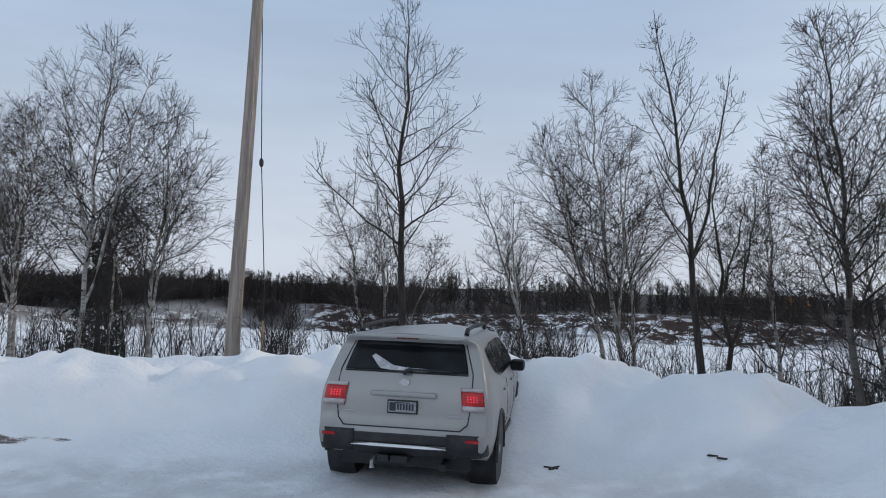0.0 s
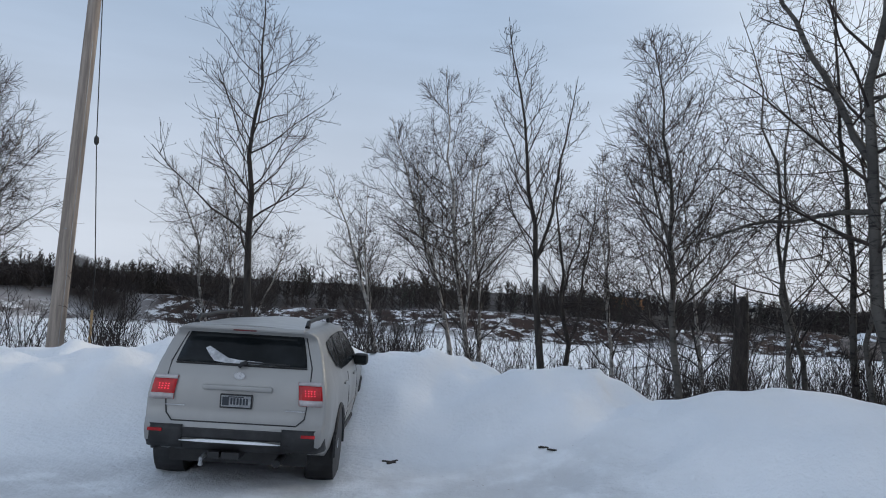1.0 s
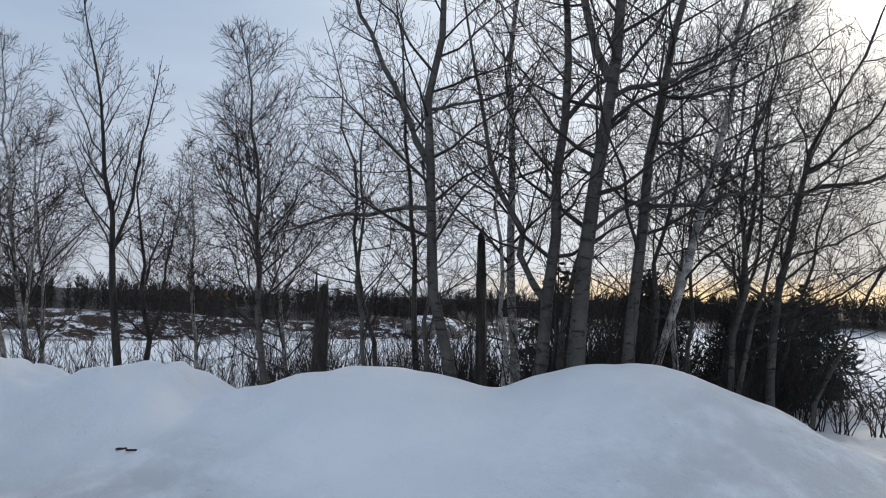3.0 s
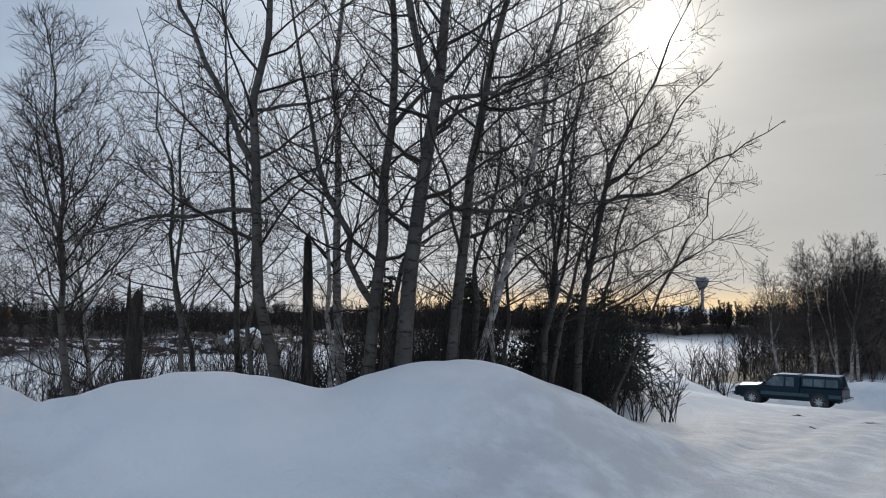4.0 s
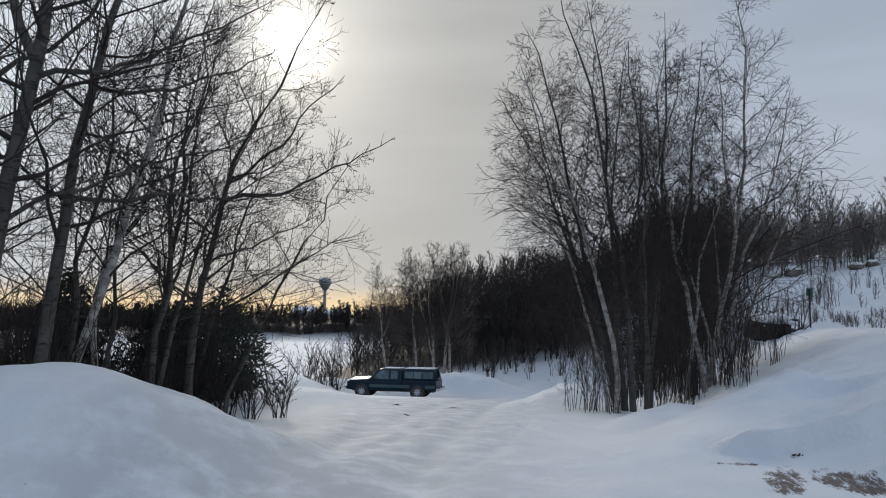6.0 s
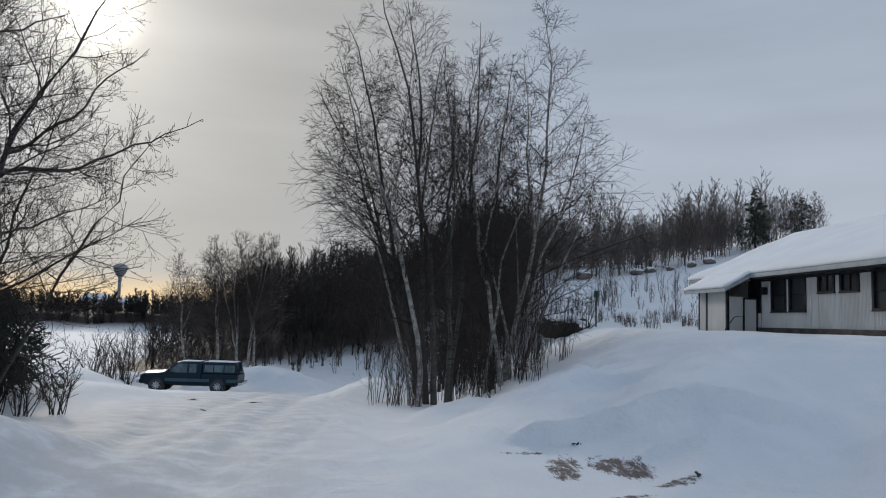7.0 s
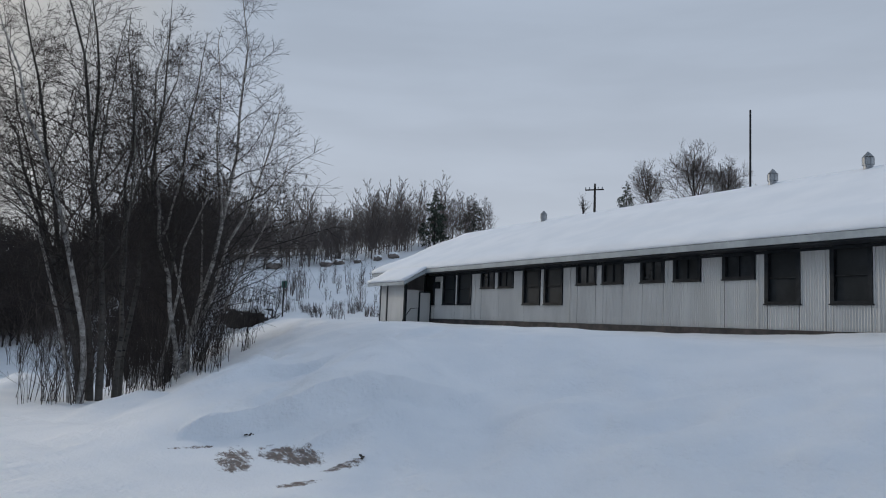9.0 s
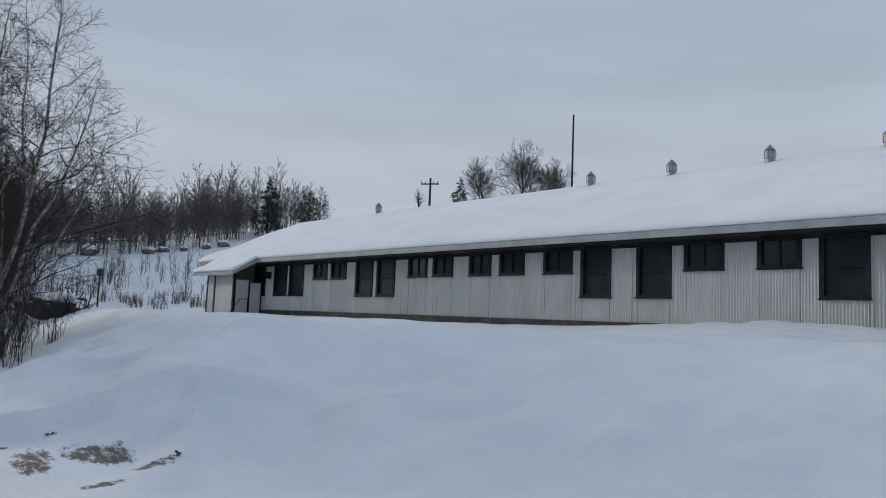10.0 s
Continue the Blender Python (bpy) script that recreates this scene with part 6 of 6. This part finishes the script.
part("strand", tube([(0.02, 0, -0.2), (0.0, 0, 2.2), (-0.20, 0, 5.0), (-0.40, 0, 9.8)], 0.011, 6), BLACK, guy)
part("insulator", tube([(-0.193, 0, 4.85), (-0.196, 0, 4.90), (-0.20, 0, 5.0), (-0.204, 0, 5.05)], [0.02, 0.05, 0.05, 0.02], 10), BLACK, guy)
part("guard", tube([(0.02, 0, -0.2), (0.012, 0, 1.35)], 0.028, 8), material("tan_guard_plastic", (0.36, 0.24, 0.12), 0.6, build=grain((0.28, 0.18, 0.09), (0.42, 0.29, 0.15), 3.0)), guy, "tan plastic guard at the foot of the cable")

GREEN_SIGN = material("green_sign_paint", (0.02, 0.09, 0.07), 0.5, build=grain((0.015, 0.07, 0.055), (0.03, 0.11, 0.085), 6.0))
sign = thing("trail_sign", pose(40.1, -13.5, gz(40.1, -13.5), 0, 0, 70), "small dark green sign on a thin post in the snow", "sign")
h = 3.63 - gz(40.1, -13.5)
part("post", box(-0.04, 0.04, -0.03, 0.03, -0.4, h - 0.05, bevel=0.006), DARK_BARK, sign)
part("board", box(-0.15, 0.15, -0.055, -0.033, h - 0.38, h, bevel=0.006), GREEN_SIGN, sign)
bench = thing("garden_bench", pose(40.4, -12.4, gz(40.4, -12.4) + 0.02, 0, 0, 60), "low dark bench half buried in snow", "bench")
for y in (-0.25, 0.25):
    part("bench_frame", tube([(-0.7, y, -0.1), (-0.7, y, 0.28), (-0.55, y, 0.34), (0.4, y, 0.34), (0.62, y, 0.52), (0.75, y, 0.50)], 0.035, 8), BLACK, bench)
for x in (-0.5, -0.2, 0.1):
    part("slat", box(x - 0.1, x + 0.1, -0.3, 0.3, 0.375, 0.405), DARK_TRIM, bench)
part("seat_snow", box(-0.62, 0.22, -0.26, 0.26, 0.406, 0.50, bevel=0.03), ROOF_SNOW, bench)

# heap of brushwood under snow beside the birches
def lumpy(name, parent, mat, rx, ry, rz, seed, z=0.0, rough=0.12, label="", sub=3):
    bm = bmesh.new()
    bmesh.ops.create_icosphere(bm, subdivisions=sub, radius=1)
    for v in bm.verts:
        d = v.co.normalized()
        k = 1 + rough * noise.noise(d * 2.1 + Vector((seed, 0, 0))) * 2 + 0.5 * rough * noise.noise(d * 5 + Vector((0, seed, 0)))
        v.co = Vector((d.x * rx * k, d.y * ry * k, d.z * rz * k + z))
    return part(name, bm, mat, parent, label, smooth=True)


heap = thing("brush_pile", pose(31.6, -9.3, gz(31.6, -9.3) + 0.25, 0, 0, 25), "dark brushwood pile capped with snow", "brush pile")
lumpy("brushwood", heap, DARK_BARK, 1.3, 0.6, 0.45, 3, 0.15, 0.3)
lumpy("snow_cap", heap, ROOF_SNOW, 1.15, 0.5, 0.30, 5, 0.48, 0.35, "lumpy cap of snow")
r = np.random.default_rng(12)
for k in range(60):
    a, b = r.uniform(-1.6, 1.6), r.uniform(-0.6, 0.6)
    part("stick", tube([(a, b, 0.0), (a + r.uniform(-0.9, 0.9), b + r.uniform(-0.6, 0.6), r.uniform(0.3, 1.1))], [0.03, 0.009], 5), DARK_BARK, heap)

for k, (x, y, s) in enumerate([(66.5, -20.5, 1.0), (65.6, -25.2, 0.7), (65.9, -26.6, 0.6), (65.3, -28.2, 0.5), (64.9, -30.1, 0.65), (64.6, -31.6, 0.7)]):
    stone = thing("boulder", pose(x, y, gz(x, y) + 0.25 * s, 0, 0, 40 * k), "grey boulder capped with snow on the hilltop", "boulder", "boulders along the hilltop")
    lumpy("rock", stone, ROCK, 0.85 * s, 0.6 * s, 0.5 * s, k, 0, 0.2)
    lumpy("snow_cap", stone, ROOF_SNOW, 0.78 * s, 0.56 * s, 0.30 * s, k + 9, 0.33 * s, 0.15)

# fallen bits on the snow
for k, (x, y, n) in enumerate([(1.07, 8.55, 4), (2.96, 8.2, 4), (0.95, 11.0, 5), (11.05, -4.2, 3), (9.0, -5.1, 4), (23.3, 4.1, 6), (19.4, 3.0, 3), (22.5, 2.2, 5), (34.8, -11.5, 5)]):
    ob = thing("debris_scrap", pose(x, y, gz(x, y)), "scatter of dark bark scraps lying on the snow", "debris", "scraps on the snow")
    for i in range(n):
        a, d = r.uniform(0, 360), r.uniform(0, 0.14)
        part("scrap", box(-0.06, 0.06, -0.016, 0.016, -0.004, 0.014, bevel=0.005, m=pose(d * math.cos(a) * 2, d * math.sin(a), 0.0, r.uniform(-12, 12), r.uniform(-14, 14), r.uniform(-40, 40))), DARK_BARK, ob)

# water tower and far houses
tower = thing("water_tower", pose(1048, 333, 0), "pale water tower with a bulb tank on a slim stem", "water tower")
TANK = material("tower_paint", (0.30, 0.31, 0.33), 0.5, build=grain((0.26, 0.27, 0.29), (0.34, 0.35, 0.37), 0.05, bump=0.0))
part("stem", tube([(0, 0, -10), (0, 0, 12), (0, 0, 20), (0, 0, 44), (0, 0, 49)], [4.0, 2.8, 2.2, 2.2, 3.6], 20), TANK, tower)
part("tank", tube([(0, 0, 47), (0, 0, 49), (0, 0, 54), (0, 0, 58.5), (0, 0, 62.5), (0, 0, 64.5), (0, 0, 65)], [3.5, 5.0, 8.0, 9.6, 8.0, 4.0, 0.5], 28), TANK, tower, smooth=True)


def far_house(x, y, z, w, d, h, roof_h, turn, mat, label):
    ob = thing("house", pose(x, y, z, 0, 0, turn), label, "house")
    part("wall", box(-w / 2, w / 2, -d / 2, d / 2, -4, h), mat, ob)
    bm = bmesh.new()
    q = [[bm.verts.new((s * (w / 2 + 0.4), y2, z2)) for y2, z2 in ((-d / 2 - 0.5, h - 0.1), (0, h + roof_h), (d / 2 + 0.5, h - 0.1))] for s in (-1, 1)]
    bm.faces.new(q[0]), bm.faces.new(q[1][::-1])
    for k in range(3):
        bm.faces.new((q[0][k], q[1][k], q[1][(k + 1) % 3], q[0][(k + 1) % 3]))
    bmesh.ops.recalc_face_normals(bm, faces=bm.faces)
    part("roof", bm, ROOF_SNOW, ob, "snow-covered roof")
    for k in range(3):
        part("window", box(-w / 2 + w * (k + 0.7) / 3.6, -w / 2 + w * (k + 1.25) / 3.6, -d / 2 - 0.06, -d / 2 - 0.01, h * 0.4, h * 0.8), SCREEN, ob)


TIMBER = material("ochre_timber_wall", (0.32, 0.15, 0.06), 0.8, build=grain((0.26, 0.12, 0.05), (0.38, 0.19, 0.08), 0.4))
far_house(97, 235, -0.6, 9, 7, 4.0, 2.6, 12, TIMBER, "ochre timber house beyond the far cliff")
far_house(104, 237, -1.0, 9, 7, 3.0, 2.0, 10, SIDING, "pale low house with a snowy roof beyond the cliff")
far_house(128, 226, -0.2, 14, 8, 3.0, 2.0, -8, SIDING, "pale long house with a snowy roof beyond the lake")
far_house(170, 250, 0.2, 12, 8, 3.0, 2.0, -20, SIDING, "pale house with a snowy roof far across the lake")
far_house(560, 190, 4.0, 16, 10, 5.0, 4.0, 60, SIDING, "pale house with a snowy roof below the water tower")
far_house(575, 172, 3.0, 20, 10, 4.0, 4.0, 75, SIDING, "pale house with a snowy roof below the water tower")
far_house(590, 205, 5.0, 16, 10, 5.0, 4.0, 80, SIDING, "pale house with a snowy roof on the far hillside")
# pale gravel heap on the far shore
mound = thing("gravel_mound", pose(103, 128, -4.4), "pale snow-dusted gravel mound on the far shore", "gravel mound")
lumpy("gravel", mound, ROCK, 7, 5, 3.0, 21, 0.0, 0.15)
lumpy("snow_cover", mound, ROOF_SNOW, 6.2, 4.6, 2.7, 23, 0.45, 0.25)
